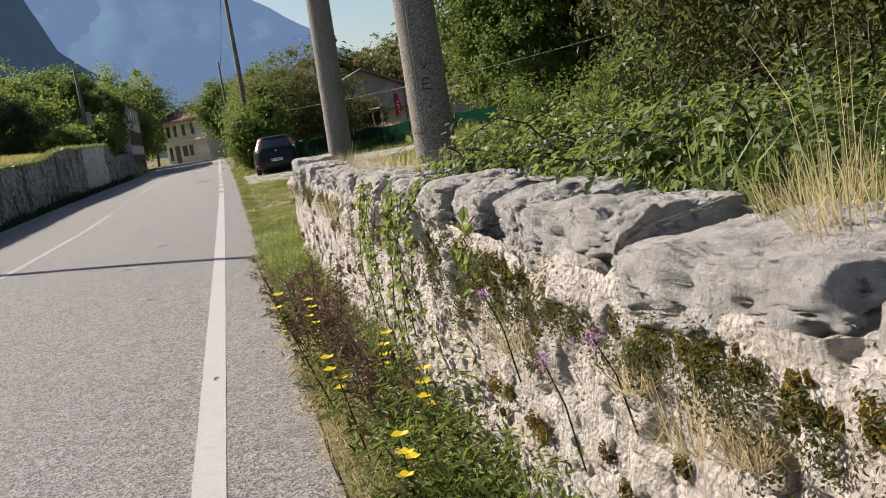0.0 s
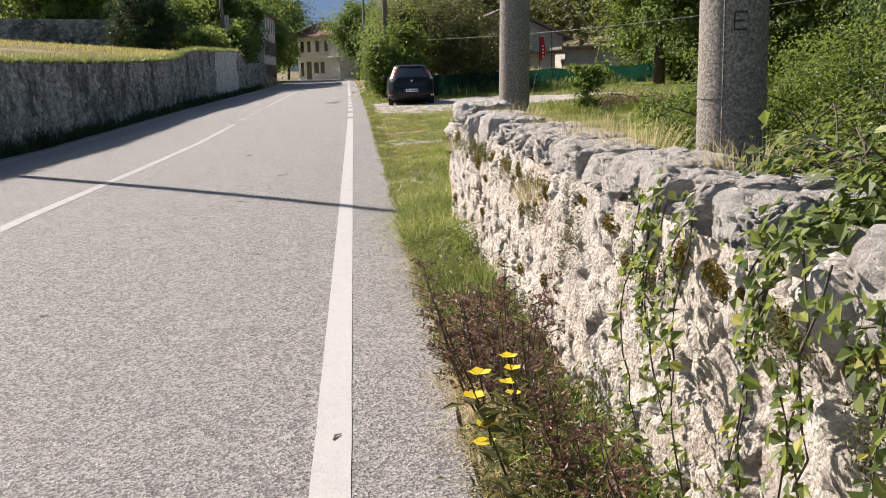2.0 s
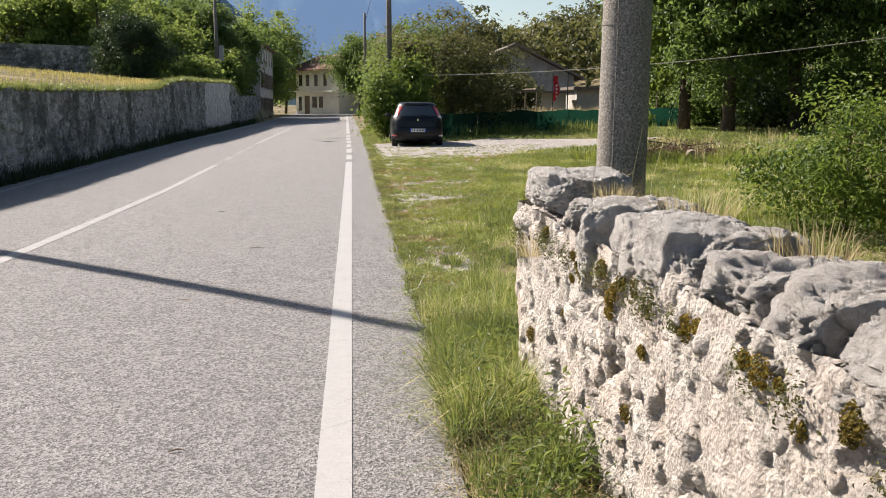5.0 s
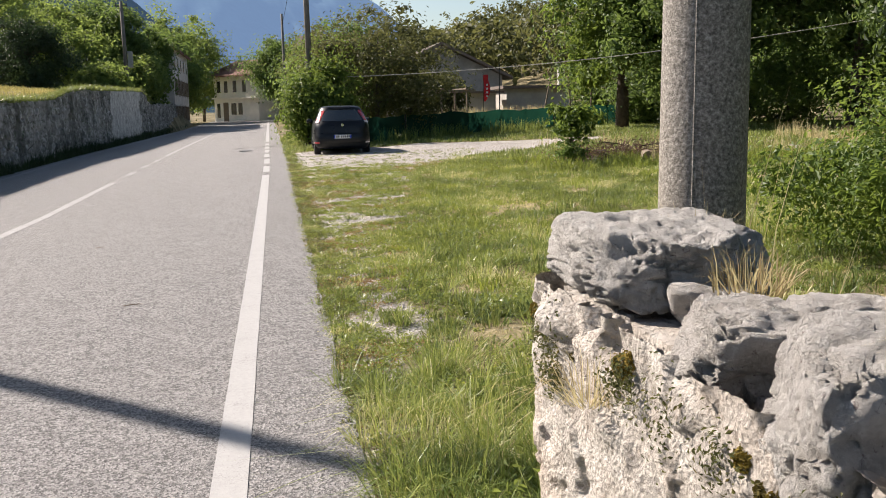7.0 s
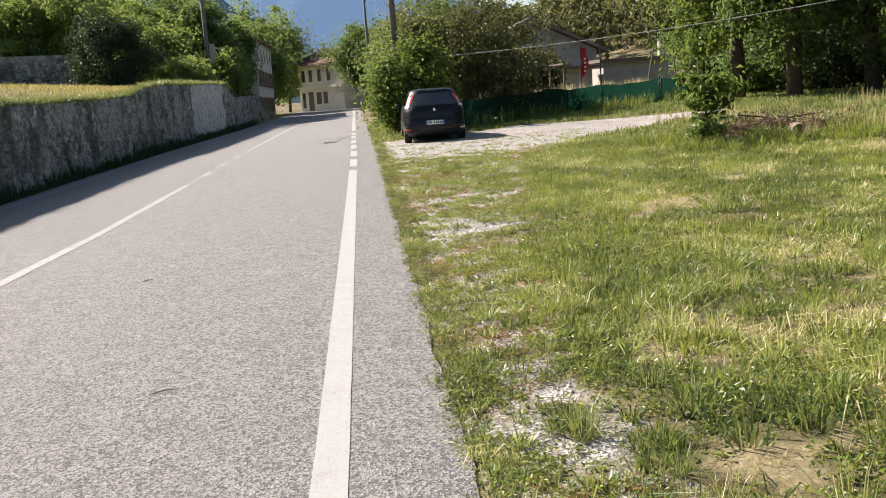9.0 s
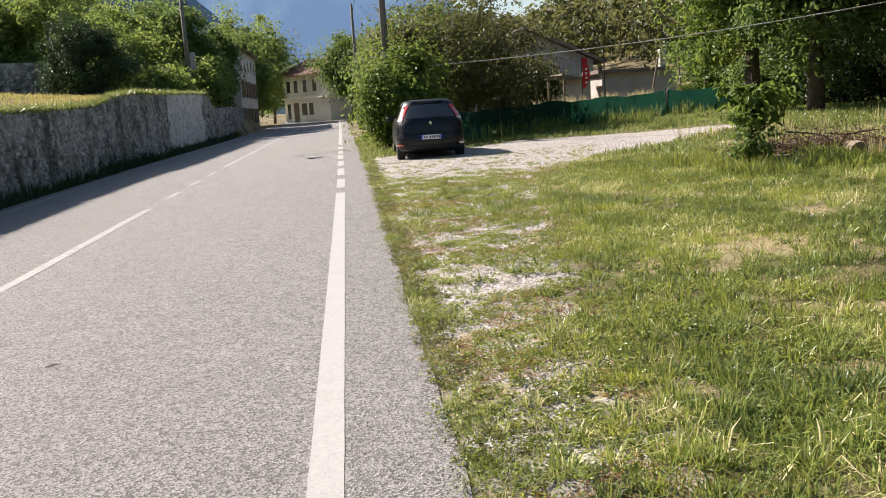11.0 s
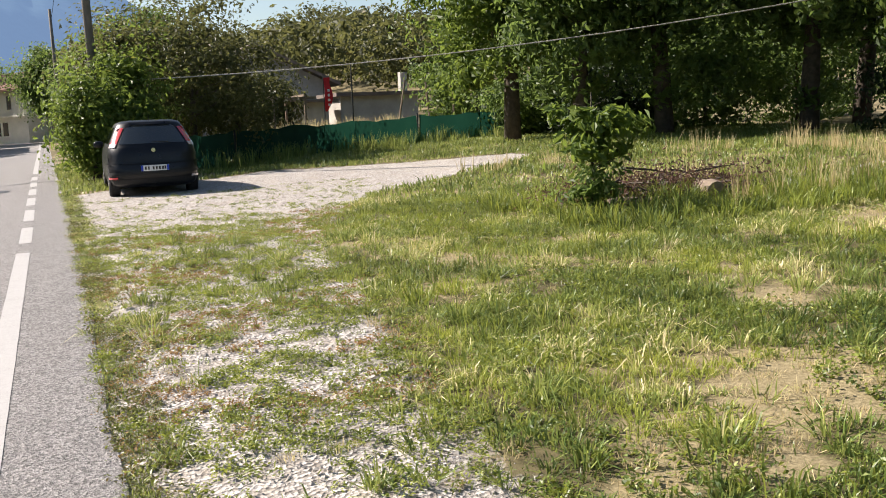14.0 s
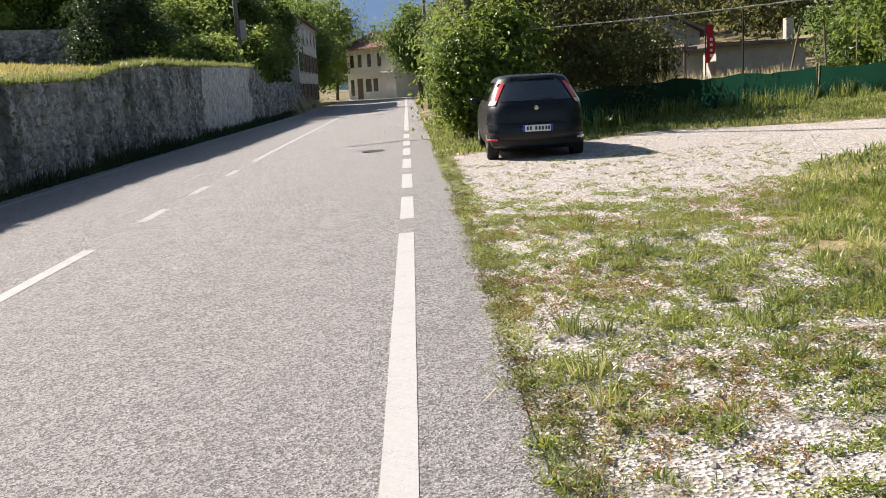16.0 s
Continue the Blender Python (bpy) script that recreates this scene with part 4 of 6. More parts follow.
        for y in (0.68, 3.19):
            wheel = new("wheel")
            wheel.parent = c
            wheel.matrix_basis = pose(s * 0.745, y, 0.305, 0, 90, 0)
            bm = bmesh.new()
            prof = ((-0.095, 0.20), (-0.10, 0.27), (-0.075, 0.302), (0.075, 0.302), (0.10, 0.27), (0.095, 0.20))
            rings = [[bm.verts.new((r * math.cos(k * math.tau / 32), r * math.sin(k * math.tau / 32), w)) for k in range(32)] for w, r in prof]
            for p, q in zip(rings, rings[1:]):
                for k in range(32):
                    bm.faces.new((p[k], p[(k + 1) % 32], q[(k + 1) % 32], q[k]))
            bm.faces.new(rings[0][::-1]), bm.faces.new(rings[-1])
            part("tyre", bm, TYRE, wheel, smooth=False)
            bm = bmesh.new()
            for k in range(5):
                m4 = Matrix.Rotation(k * math.tau / 5, 4, "Z")
                box(bm, (0.03, -0.03, -0.005), (0.19, 0.03, 0.012), Matrix.Translation((0, 0, s * 0.10)) @ m4)
            bmesh.ops.create_circle(bm, cap_ends=True, radius=0.06, segments=16, matrix=Matrix.Translation((0, 0, s * 0.115)))
            part("rim", bm, RIM, wheel)
    y_at = lambda z: float(ring(z)(0.0).y)
    plate = part("number_plate", boxed((-0.26, y_at(0.55) - 0.03, 0.505), (0.26, y_at(0.55) - 0.012, 0.615), bevel=0.004), PLATEWHITE, c, "white plate with blue end bands")
    for s in (-1, 1):
        part("plate_band", boxed((s * 0.24 - 0.02, y_at(0.55) - 0.034, 0.507), (s * 0.24 + 0.02, y_at(0.55) - 0.0305, 0.613)), PLATEBLUE, plate)
    for k, x in enumerate((-0.175, -0.12, -0.03, 0.03, 0.085, 0.145, 0.19)):
        part("plate_bar", boxed((x - 0.017, y_at(0.55) - 0.034, 0.53), (x + 0.017, y_at(0.55) - 0.0305, 0.592)), MARK, plate)
    bm = bmesh.new()
    bmesh.ops.create_cone(bm, cap_ends=True, segments=20, radius1=0.045, radius2=0.04, depth=0.012, matrix=pose(0, y_at(0.9) - 0.006, 0.90, 90, 0, 0))
    part("badge", bm, CHROME, c, "round chrome badge")
    part("aerial", tube(bmesh.new(), [(0, 0.75, 1.47), (0, 0.62, 1.56)], [0.006, 0.004], 6), TRIM, c)
    part("wiper", boxed((-0.02, y_at(1.06) - 0.02, 1.045), (0.30, y_at(1.06) - 0.008, 1.06)), TRIM, c)
    return c


car((2.47, 39.25, 0.285), -1.5)

# ---------------------------------------------------------------- buildings


def window(parent, x0, x1, y, z0, z1, frame_mat, axis="y", shutters=False):
    """A recessed dark pane with a frame in a wall that faces -y (or +x)."""
    def b(lo, hi):
        return boxed(lo, hi) if axis == "y" else boxed((y - hi[1] + 0, lo[0], lo[2]), (y - lo[1] + 0, hi[0], hi[2]))
    if axis == "y":
        w = part("window", boxed((x0, y - 0.01, z0), (x1, y + 0.02, z1)), DARKGLASS, parent)
        part("window_frame", boxed((x0 - 0.1, y - 0.05, z0 - 0.12), (x1 + 0.1, y - 0.012, z0)), frame_mat, w)
        part("window_frame", boxed((x0 - 0.1, y - 0.05, z1), (x1 + 0.1, y - 0.012, z1 + 0.1)), frame_mat, w)
    else:
        w = part("window", boxed((y - 0.02, x0, z0), (y + 0.01, x1, z1)), DARKGLASS, parent)
        part("window_frame", boxed((y + 0.012, x0 - 0.1, z0 - 0.12), (y + 0.06, x1 + 0.1, z0)), frame_mat, w)
        part("window_frame", boxed((y + 0.012, x0 - 0.1, z1), (y + 0.05, x1 + 0.1, z1 + 0.1)), frame_mat, w)
        if shutters:
            part("shutter", boxed((y + 0.012, x0 - 0.75, z0), (y + 0.06, x0 - 0.02, z1)), SHUTTER, w)
            part("shutter", boxed((y + 0.012, x1 + 0.02, z0), (y + 0.06, x1 + 0.75, z1)), SHUTTER, w)
    return w


def gable_roof(x0, x1, y0, y1, z, rise, along="y", over=0.5, thick=0.18):
    bm = bmesh.new()
    if along == "y":
        mx = (x0 + x1) / 2
        for s, xa in ((1, x0), (-1, x1)):
            e = xa - s * over
            ze = z - rise * over / abs(mx - xa)
            vs = [bm.verts.new(p) for p in ((e, y0 - over, ze), (mx, y0 - over, z + rise), (mx, y1 + over, z + rise), (e, y1 + over, ze))]
            up = [bm.verts.new(v.co + Vector((0, 0, thick))) for v in vs]
            for q in ((vs[0], vs[1], vs[2], vs[3]), (up[3], up[2], up[1], up[0]), (vs[0], up[0], up[1], vs[1]), (vs[3], vs[2], up[2], up[3]), (vs[0], vs[3], up[3], up[0])):
                bm.faces.new(q)
    else:
        my = (y0 + y1) / 2
        for s, ya in ((1, y0), (-1, y1)):
            e = ya - s * over
            ze = z - rise * over / abs(my - ya)
            vs = [bm.verts.new(p) for p in ((x0 - over, e, ze), (x0 - over, my, z + rise), (x1 + over, my, z + rise), (x1 + over, e, ze))]
            up = [bm.verts.new(v.co + Vector((0, 0, thick))) for v in vs]
            for q in ((vs[0], vs[1], vs[2], vs[3]), (up[3], up[2], up[1], up[0]), (vs[0], up[0], up[1], vs[1]), (vs[3], vs[2], up[2], up[3]), (vs[0], vs[3], up[3], up[0])):
                bm.faces.new(q)
    bmesh.ops.recalc_face_normals(bm, faces=bm.faces)
    return bm


def gable_wall(x0, x1, y, z0, z1, rise, t=0.3):
    bm = bmesh.new()
    pts = ((x0, z0), (x1, z0), (x1, z1), ((x0 + x1) / 2, z1 + rise), (x0, z1))
    a = [bm.verts.new((x, y, z)) for x, z in pts]
    b = [bm.verts.new((x, y + t, z)) for x, z in pts]
    bm.faces.new(a), bm.faces.new(b[::-1])
    for k in range(5):
        bm.faces.new((a[k], b[k], b[(k + 1) % 5], a[(k + 1) % 5]))
    bmesh.ops.recalc_face_normals(bm, faces=bm.faces)
    return bm


# tall old house by the road on the left
old = thing("roadside_house", "old three-storey house with peeling pale plaster", "house")
X1, X0, Y0, Y1, ZB, ZT = -6.72, -15.0, 93.0, 109.5, 0.2, 6.9
part("wall", boxed((X0, Y0, ZB), (X1, Y1, ZT)), PLASTER, old)
part("roof", gable_roof(X0, X1, Y0, Y1, ZT, 1.5, "y", 0.35), ROOFTILE, old)
for z0, z1 in ((1.0, 2.3), (3.2, 4.5), (5.4, 6.3)):
    for y in (94.4, 97.6, 100.8, 104.0, 107.2):
        window(old, y, y + 1.0, X1, z0, z1, CEMENT, "x", z0 < 5)

# white house across the road's end
white = thing("white_house", "white two-storey house with a red tiled roof", "house")
white.matrix_basis = pose(-5.5, 137.0, 0.62, 0, 0, -55)
part("wall", boxed((0, 0, -0.3), (9.5, 8, 5.7)), HOUSEWHITE, white)
part("roof", gable_roof(0, 9.5, 0, 8, 5.7, 1.7, "x", 0.8), ROOFTILE, white)
part("ledge", boxed((-0.05, -0.35, 2.75), (9.5, -0.01, 2.92)), HOUSEWHITE, white)
for x in (0.7, 2.3, 4.2, 6.2):
    window(white, x, x + 0.75, 0, 3.5, 4.9, HOUSEWHITE)
window(white, 0.6, 1.3, 0, 0.4, 2.2, HOUSEWHITE), window(white, 3.7, 4.8, 0, 0.8, 2.2, HOUSEWHITE)
window(white, 5.2, 6.1, 0, 0.8, 2.2, HOUSEWHITE)
part("door", boxed((2.0, -0.03, 0.0), (3.1, 0.05, 2.3)), SHUTTER, white)

# terrace wall at the back of the meadow
terrace = thing("terrace_wall", "old grey stone terrace wall behind the meadow", "wall", kind="structure")
U = np.arange(0, 24.0, 0.12)
T2 = np.linspace(0, 1, 18)
UU, TT = np.meshgrid(U, T2)
PX, PY = -36 + UU * 0.88, 60.5 + UU * 0.47
d1, d2, val, tilt = cells(UU, TT * 2, 0.5, 0.3, 24)
lift = smoothstep(0.0, 0.3, d2 - d1) * (0.3 + val) * 0.10
V = np.stack((PX + lift * 0.47, PY - lift * 0.88, ground_z(PX, PY) - 0.2 + TT * (1.35 + 0.15 * fractal(UU, UU * 0, 0.8, 3, 2))), 2).reshape(-1, 3)
n = len(U)
i = (np.arange(len(T2) - 1)[:, None] * n + np.arange(n - 1)).ravel()
put("wall_face", np_mesh("wall_face", V, np.stack((i, i + 1, i + n + 1, i + n), 1)), RUBBLE, terrace)
part("wall_core", boxed((0, 0.05, -0.3), (24.2, 0.6, 1.0), Matrix.Translation((-36, 60.5, gz(-26, 65))) @ Matrix.Rotation(math.atan2(0.47, 0.88), 4, "Z")), RUBBLE, terrace)

# barn behind the hedge
barn = thing("barn", "low grey barn with a dark pitched roof", "barn")
part("wall", gable_wall(7.8, 16.2, 75, 0.2, 3.8, 2.0), SHEDWALL, barn)
part("wall", boxed((7.8, 75.3, 0.2), (8.1, 92, 3.8)), SHEDWALL, barn)
part("wall", boxed((15.9, 75.3, 0.2), (16.2, 92, 3.8)), SHEDWALL, barn)
part("roof", gable_roof(7.8, 16.2, 75, 92, 3.85, 2.0, "y", 0.6), SHEDROOF, barn)

hut = thing("garden_hut", "low flat-roofed cement-block hut beyond the fence", "hut")
part("wall", boxed((14.5, 67, 0.3), (18.6, 70, 2.75)), CEMENT, hut)
part("roof", boxed((14.2, 66.6, 2.75), (18.9, 70.3, 2.93)), SHEDROOF, hut)
part("chimney", boxed((17.9, 67.5, 2.93), (18.25, 67.9, 3.9)), CEMENT, hut)
hut2 = thing("garden_hut", "small cement shed with a sheet roof beyond the fence", "hut")
part("wall", boxed((11.6, 66, 0.3), (13.6, 68.4, 2.5)), CEMENT, hut2)
part("roof", boxed((11.3, 65.6, 2.5), (14.0, 68.7, 2.62)), SHEDROOF, hut2)
attic = thing("far_house", "dark-roofed house standing behind the hedge", "house")
part("wall", boxed((4.0, 98, 0.4), (11, 106, 6.5)), SHEDWALL, attic)
part("roof", gable_roof(4.0, 11, 98, 106, 6.5, 1.8, "x", 0.5), SHEDROOF, attic)

# ---------------------------------------------------------------- green net fence, flag, posts
fence = thing("net_fence", "green windbreak net fence on thin posts", "fence")
fpts = [(3.8, 45.6), (5.6, 47.6), (7.8, 49.6), (10.3, 51.4), (13.2, 53.0), (16.2, 54.2), (19.5, 55.4), (23, 56.5)]
for k, ((xa, ya), (xb, yb)) in enumerate(zip(fpts, fpts[1:])):
    bm = bmesh.new()
    n, rows = 14, []
    for j in range(n + 1):
        f = j / n
        x, y = xa + (xb - xa) * f, ya + (yb - ya) * f
        sag = 0.06 * math.sin(f * math.pi) + 0.015 * math.sin(f * 17 + k)
        g = gz(x, y)
        wob = 0.05 * math.sin(f * 11 + k * 2)
        rows.append([bm.verts.new((x + wob * h, y - wob * h, g + 0.02 + h * (0.95 - sag))) for h in (0, 0.35, 0.7, 1.0)])
    for a, b in zip(rows, rows[1:]):
        for h in range(3):
            bm.faces.new((a[h], b[h], b[h + 1], a[h + 1]))
    part("net", bm, NET, fence, smooth=True)
for k, (x, y) in enumerate(fpts):
    part("post", tube(bmesh.new(), [(x, y + 0.05, gz(x, y) - 0.2), (x, y + 0.05, gz(x, y) + (1.05 if k != 3 else 2.9))], [0.03, 0.025], 8), DARKMETAL, fence)

flag = thing("feather_flag", "red feather flag with a white mark", "flag", (10.6, 56.0, gz(10.6, 56)))
part("pole", tube(bmesh.new(), [(0, 0, -0.2), (0, 0, 2.75)], [0.025, 0.02], 8), DARKMETAL, flag)
bm = bmesh.new()
rows = [[bm.verts.new((0.03 + w * (0.10 + 0.22 * math.sin(min(1, k / 9) * 2.6)), 0.05 * math.sin(k * 0.8 + w * 2), 1.35 + k * 0.115)) for w in (0, 0.5, 1)] for k in range(12)]
for a, b in zip(rows, rows[1:]):
    for j in range(2):
        bm.faces.new((a[j], a[j + 1], b[j + 1], b[j]))
cloth = part("cloth", bm, REDCLOTH, flag, smooth=True)
for k in range(4):
    part("print", boxed((0.13, -0.075, 1.55 + 0.18 * k), (0.22, -0.07, 1.64 + 0.18 * k)), WHITECLOTH, cloth)
for x, y, h, l in ((14.0, 57, 2.4, 0.25), (15.4, 57.5, 2.6, -0.1), (16.4, 57.2, 2.5, 0.0), (8.2, 54, 2.0, 0.0), (7.0, 53, 2.1, 0.03)):
    o = part("garden_stake", tube(bmesh.new(), [(x - l, y, gz(x, y) - 0.1), (x + l, y, gz(x, y) + h)], [0.045, 0.04], 8), DRYWOOD)
    tagged(o, "pale wooden stake in the vegetable garden", "stake", "garden stakes")
per = thing("pergola", "rough wooden pole pergola in the garden", "pergola")
for x, y in ((5.8, 55), (9.6, 55), (5.8, 58), (9.6, 58)):
    part("post", tube(bmesh.new(), [(x, y, 0.2), (x, y, 2.4)], [0.05, 0.05], 8), DRYWOOD, per)
for y in (55, 58):
    part("beam", boxed((5.4, y - 0.05, 2.4), (10.0, y + 0.05, 2.5)), DRYWOOD, per)
for x in (6, 7.2, 8.4, 9.5):
    part("rafter", boxed((x - 0.04, 54.6, 2.5), (x + 0.04, 58.4, 2.58)), DRYWOOD, per)

# ---------------------------------------------------------------- trees and bushes
Tn = 0


def T(name, label, x, y, h, radii, tr, n, leaf, mat, **kw):
    global Tn
    Tn += 1
    return tree(name, label, (x, y, gz(x, y)), h, radii, tr, n, leaf, mat, Tn, **kw)


# hedge and small trees beyond the car
for x, y, h, r, mat in ((1.75, 45.6, 2.7, 0.6, LEAF_BRIGHT), (2.5, 46.3, 3.2, 1.1, LEAF_BRIGHT), (3.0, 49.5, 4.6, 1.6, LEAF_OLIVE), (4.4, 52, 5.0, 1.7, LEAF_GREEN), (4.6, 48.5, 4.6, 1.9, LEAF_OLIVE), (6.4, 51.5, 4.1, 1.9, LEAF_OLIVE), (3.3, 56, 5.0, 2.0, LEAF_BRIGHT), (3.6, 63, 5.3, 2.2, LEAF_GREEN), (5.4, 57, 5.6, 2.3, LEAF_OLIVE), (4.2, 72, 6.0, 2.6, LEAF_GREEN), (4.6, 84, 7.0, 2.8, LEAF_OLIVE), (4.8, 97, 7.5, 2.8, LEAF_GREEN), (5.2, 110, 8, 3.0, LEAF_GREEN), (4.6, 103, 7.0, 2.6, LEAF_OLIVE), (9.2, 60.5, 2.8, 1.4, LEAF_OLIVE)):
    T("hedge_tree", "leafy roadside hedge tree with twiggy stems", x, y, h, (r, r, h * 0.48), 0.10, 7500, 0.15 if y < 60 else 0.24, mat, clumps=70, spread=0.42, crown_z=h * 0.54)

T("roadside_tree", "broad green tree leaning over the far end of the road", 2.3, 117, 8.6, (3.7, 3.7, 3.3), 0.2, 16000, 0.3, LEAF_GREEN, clumps=120, spread=0.7, crown_z=5.2)

# large trees at the right of the field
for x, y, h, r, mat in ((15.6, 45.5, 11, 4.0, LEAF_GREEN), (18.2, 45.0, 12, 4.2, LEAF_GREEN), (14.9, 48.8, 9.5, 3.3, LEAF_BRIGHT), (21.5, 42.5, 11, 4.4, LEAF_GREEN), (20.5, 36.5, 10, 4.2, LEAF_GREEN), (25, 44, 12, 4.6, LEAF_GREEN), (18.6, 30.5, 9, 4.0, LEAF_DARK), (16.4, 23.5, 9, 4.2, LEAF_GREEN), (24, 31, 11, 4.6, LEAF_GREEN), (30, 40, 13, 5.5, LEAF_GREEN)):
    T("broadleaf_tree", "tall broadleaf tree with dense green crown and dark trunk", x, y, h, (r, r, h * 0.47), 0.24, 18000, 0.25, mat, clumps=150, spread=0.55, crown_z=h * 0.555, hollow=0.35)

# thicket behind the near wall
for x, y, h, r, mat in ((5.2, 8.8, 4.2, 1.7, LEAF_OLIVE), (6.8, 11.2, 4.6, 1.9, LEAF_GREEN), (4.9, 5.6, 3.8, 1.5, LEAF_OLIVE), (7.6, 7.2, 5.0, 2.2, LEAF_GREEN), (4.2, 2.6, 3.6, 1.4, LEAF_OLIVE), (8.6, 14.5, 5.0, 2.1, LEAF_GREEN), (10.6, 18.5, 5.4, 2.4, LEAF_GREEN), (11.5, 12, 7, 3.0, LEAF_GREEN)):
    T("hazel_bush", "dense leafy hazel thicket behind the stone wall", x, y, h, (r, r, h * 0.5), 0.06, 16000, 0.085, mat, clumps=150, spread=0.26, crown_z=h * 0.5, hollow=0.5, category="bush", parts=("woody_base", "foliage"))
for x, y, h, r in ((5.6, 17.2, 1.7, 1.1), (7.2, 16.0, 2.0, 1.3), (8.2, 19.2, 1.7, 1.2)):
    T("field_bush", "low olive-green bush in tall grass", x, y, h, (r, r, h * 0.55), 0.03, 9000, 0.07, LEAF_BRIGHT, clumps=70, spread=0.24, hollow=0.3, crown_z=h * 0.5, category="bush", parts=("woody_base", "foliage"))

# undergrowth below the large trees
for x, y, h, r, mat in ((18.0, 58.5, 4.6, 2.8, LEAF_GREEN), (22.5, 58, 5.4, 3.2, LEAF_DARK), (27, 56, 6, 3.4, LEAF_GREEN), (18.0, 53.5, 2.4, 2.0, LEAF_GREEN), (19.5, 50.5, 2.6, 2.2, LEAF_DARK), (22, 48, 4.2, 2.6, LEAF_GREEN), (26, 48, 5, 3, LEAF_GREEN), (23, 38.5, 4.2, 2.6, LEAF_DARK), (21, 33.5, 4.0, 2.5, LEAF_GREEN), (19.5, 27, 4.0, 2.5, LEAF_GREEN), (27, 36, 5.5, 3.2, LEAF_DARK), (17, 19, 4.0, 2.4, LEAF_GREEN), (14.0, 16, 4.2, 2.4, LEAF_GREEN), (30, 50, 6, 3.5, LEAF_GREEN), (26, 27, 6, 3.2, LEAF_DARK)):
    T("thicket", "dense shady undergrowth below the trees", x, y, h, (r, r, h * 0.52), 0.06, 8000, 0.2, mat, clumps=110, spread=0.42, crown_z=h * 0.45, category="bush", parts=("woody_base", "foliage"))

# lone shrub in the field
T("walnut_shrub", "young shrub with large green leaves in the grass", 6.72, 30.1, 1.75, (0.62, 0.55, 0.58), 0.025, 950, 0.17, LEAF_BRIGHT, clumps=22, spread=0.17, crown_z=1.02, hollow=0.2, category="shrub", slim=0.42, parts=("woody_base", "foliage"))
T("walnut_shrub", "low leafy suckers at the foot of the shrub", 6.62, 30.0, 0.9, (0.36, 0.34, 0.4), 0.015, 420, 0.13, LEAF_GREEN, clumps=14, spread=0.14, crown_z=0.4, hollow=0.2, category="shrub", slim=0.42, parts=("woody_base", "foliage"))

# left side: dark round bush, hedge along the wall, trees behind
T("dark_bush", "very dense dark evergreen bush on the meadow", -12.6, 69, 4.4, (2.5, 2.4, 2.4), 0.2, 22000, 0.16, LEAF_DARK, clumps=200, spread=0.34, crown_z=1.9, category="bush", parts=("woody_base", "foliage"))
for x, y, h, r, mat in ((-11.6, 79, 5.2, 2.2, LEAF_SUNNY), (-10.0, 88, 4.4, 2.2, LEAF_SUNNY), (-8.9, 90.2, 4.6, 1.7, LEAF_SUNNY), (-11.8, 89.5, 8.0, 2.6, LEAF_GREEN), (-9.4, 73.5, 2.0, 1.4, LEAF_SUNNY), (-8.6, 83.5, 3.4, 1.7, LEAF_SUNNY), (-13.5, 84, 7.5, 3.0, LEAF_SUNNY), (-16, 76, 8.0, 3.4, LEAF_SUNNY), (-21, 76, 6.5, 3.4, LEAF_SUNNY), (-24, 82, 9, 4.0, LEAF_SUNNY), (-31, 78, 8, 4.2, LEAF_GREEN), (-19.5, 99, 9, 3.8, LEAF_GREEN), (-9.6, 119, 10.5, 3.2, LEAF_GREEN), (-10.0, 87.5, 7.2, 2.3, LEAF_GREEN), (-12.5, 90.5, 8.2, 2.6, LEAF_GREEN), (-8.1, 91.0, 6.8, 1.5, LEAF_GREEN), (-9.0, 125, 11, 3.4, LEAF_SUNNY), (-10.5, 130, 13, 4.0, LEAF_SUNNY), (-7, 140, 13, 3.6, LEAF_SUNNY), (-19, 78, 6.5, 3.0, LEAF_GREEN), (-27, 74, 6.5, 3.0, LEAF_SUNNY), (-34, 72, 7, 3.4, LEAF_GREEN), (-40, 80, 9, 4.2, LEAF_SUNNY), (-30, 90, 11, 4.5, LEAF_GREEN), (-19, 92, 10, 4.0, LEAF_SUNNY)):
    T("meadow_tree", "leafy green tree above the old boundary wall", x, y, h, (r, r, h * 0.46), 0.16, 8000 if y < 110 else 13000, 0.3 if y < 110 else 0.36, mat, clumps=100, spread=0.5 if y < 110 else 0.85, crown_z=h * 0.53)

# wooded hill far behind the barn, too many trees to count
P, N, tone = [], [], []
for k in range(340):
    x, y = rng.uniform(4, 130), rng.uniform(108, 235)
    if x < 12 and y < 118:
        continue
    s = rng.uniform(3.0, 5.2)
    p, nn, t = blob_points(420, 26, (s, s, s * 1.2), 0.9, 0.5, -0.3)
    p += np.array((x, y, gz(x, y) + s * 1.1))
    P.append(p), N.append(nn), tone.append(np.clip(t * 0.5 + rng.random() * 0.55, 0, 1))
V, F, var = leaves(np.concatenate(P), np.concatenate(N), 0.75, np.concatenate(tone), 0.6)
tagged(put("far_wood", np_mesh("far_wood", V, F, var), LEAF_OLIVE), "olive and green wooded hillside behind the barn", "woods", kind="stuff")

# ---------------------------------------------------------------- grass, gravel and weeds


def free(x, y):
    """Where plants can grow: off the asphalt and off the near wall."""
    return smoothstep(0.50, 0.66, x - line_x(y)) * np.where((x > 0.83) & (x < 1.36) & (y < WALL_END), 0, 1)


def turf(x, y):
    g = gravel_amount(x, y)
    return (1 - smoothstep(0.36, 0.56, g)) * free(x, y) * (1 - 0.45 * smoothstep(0.0, 0.15, g))


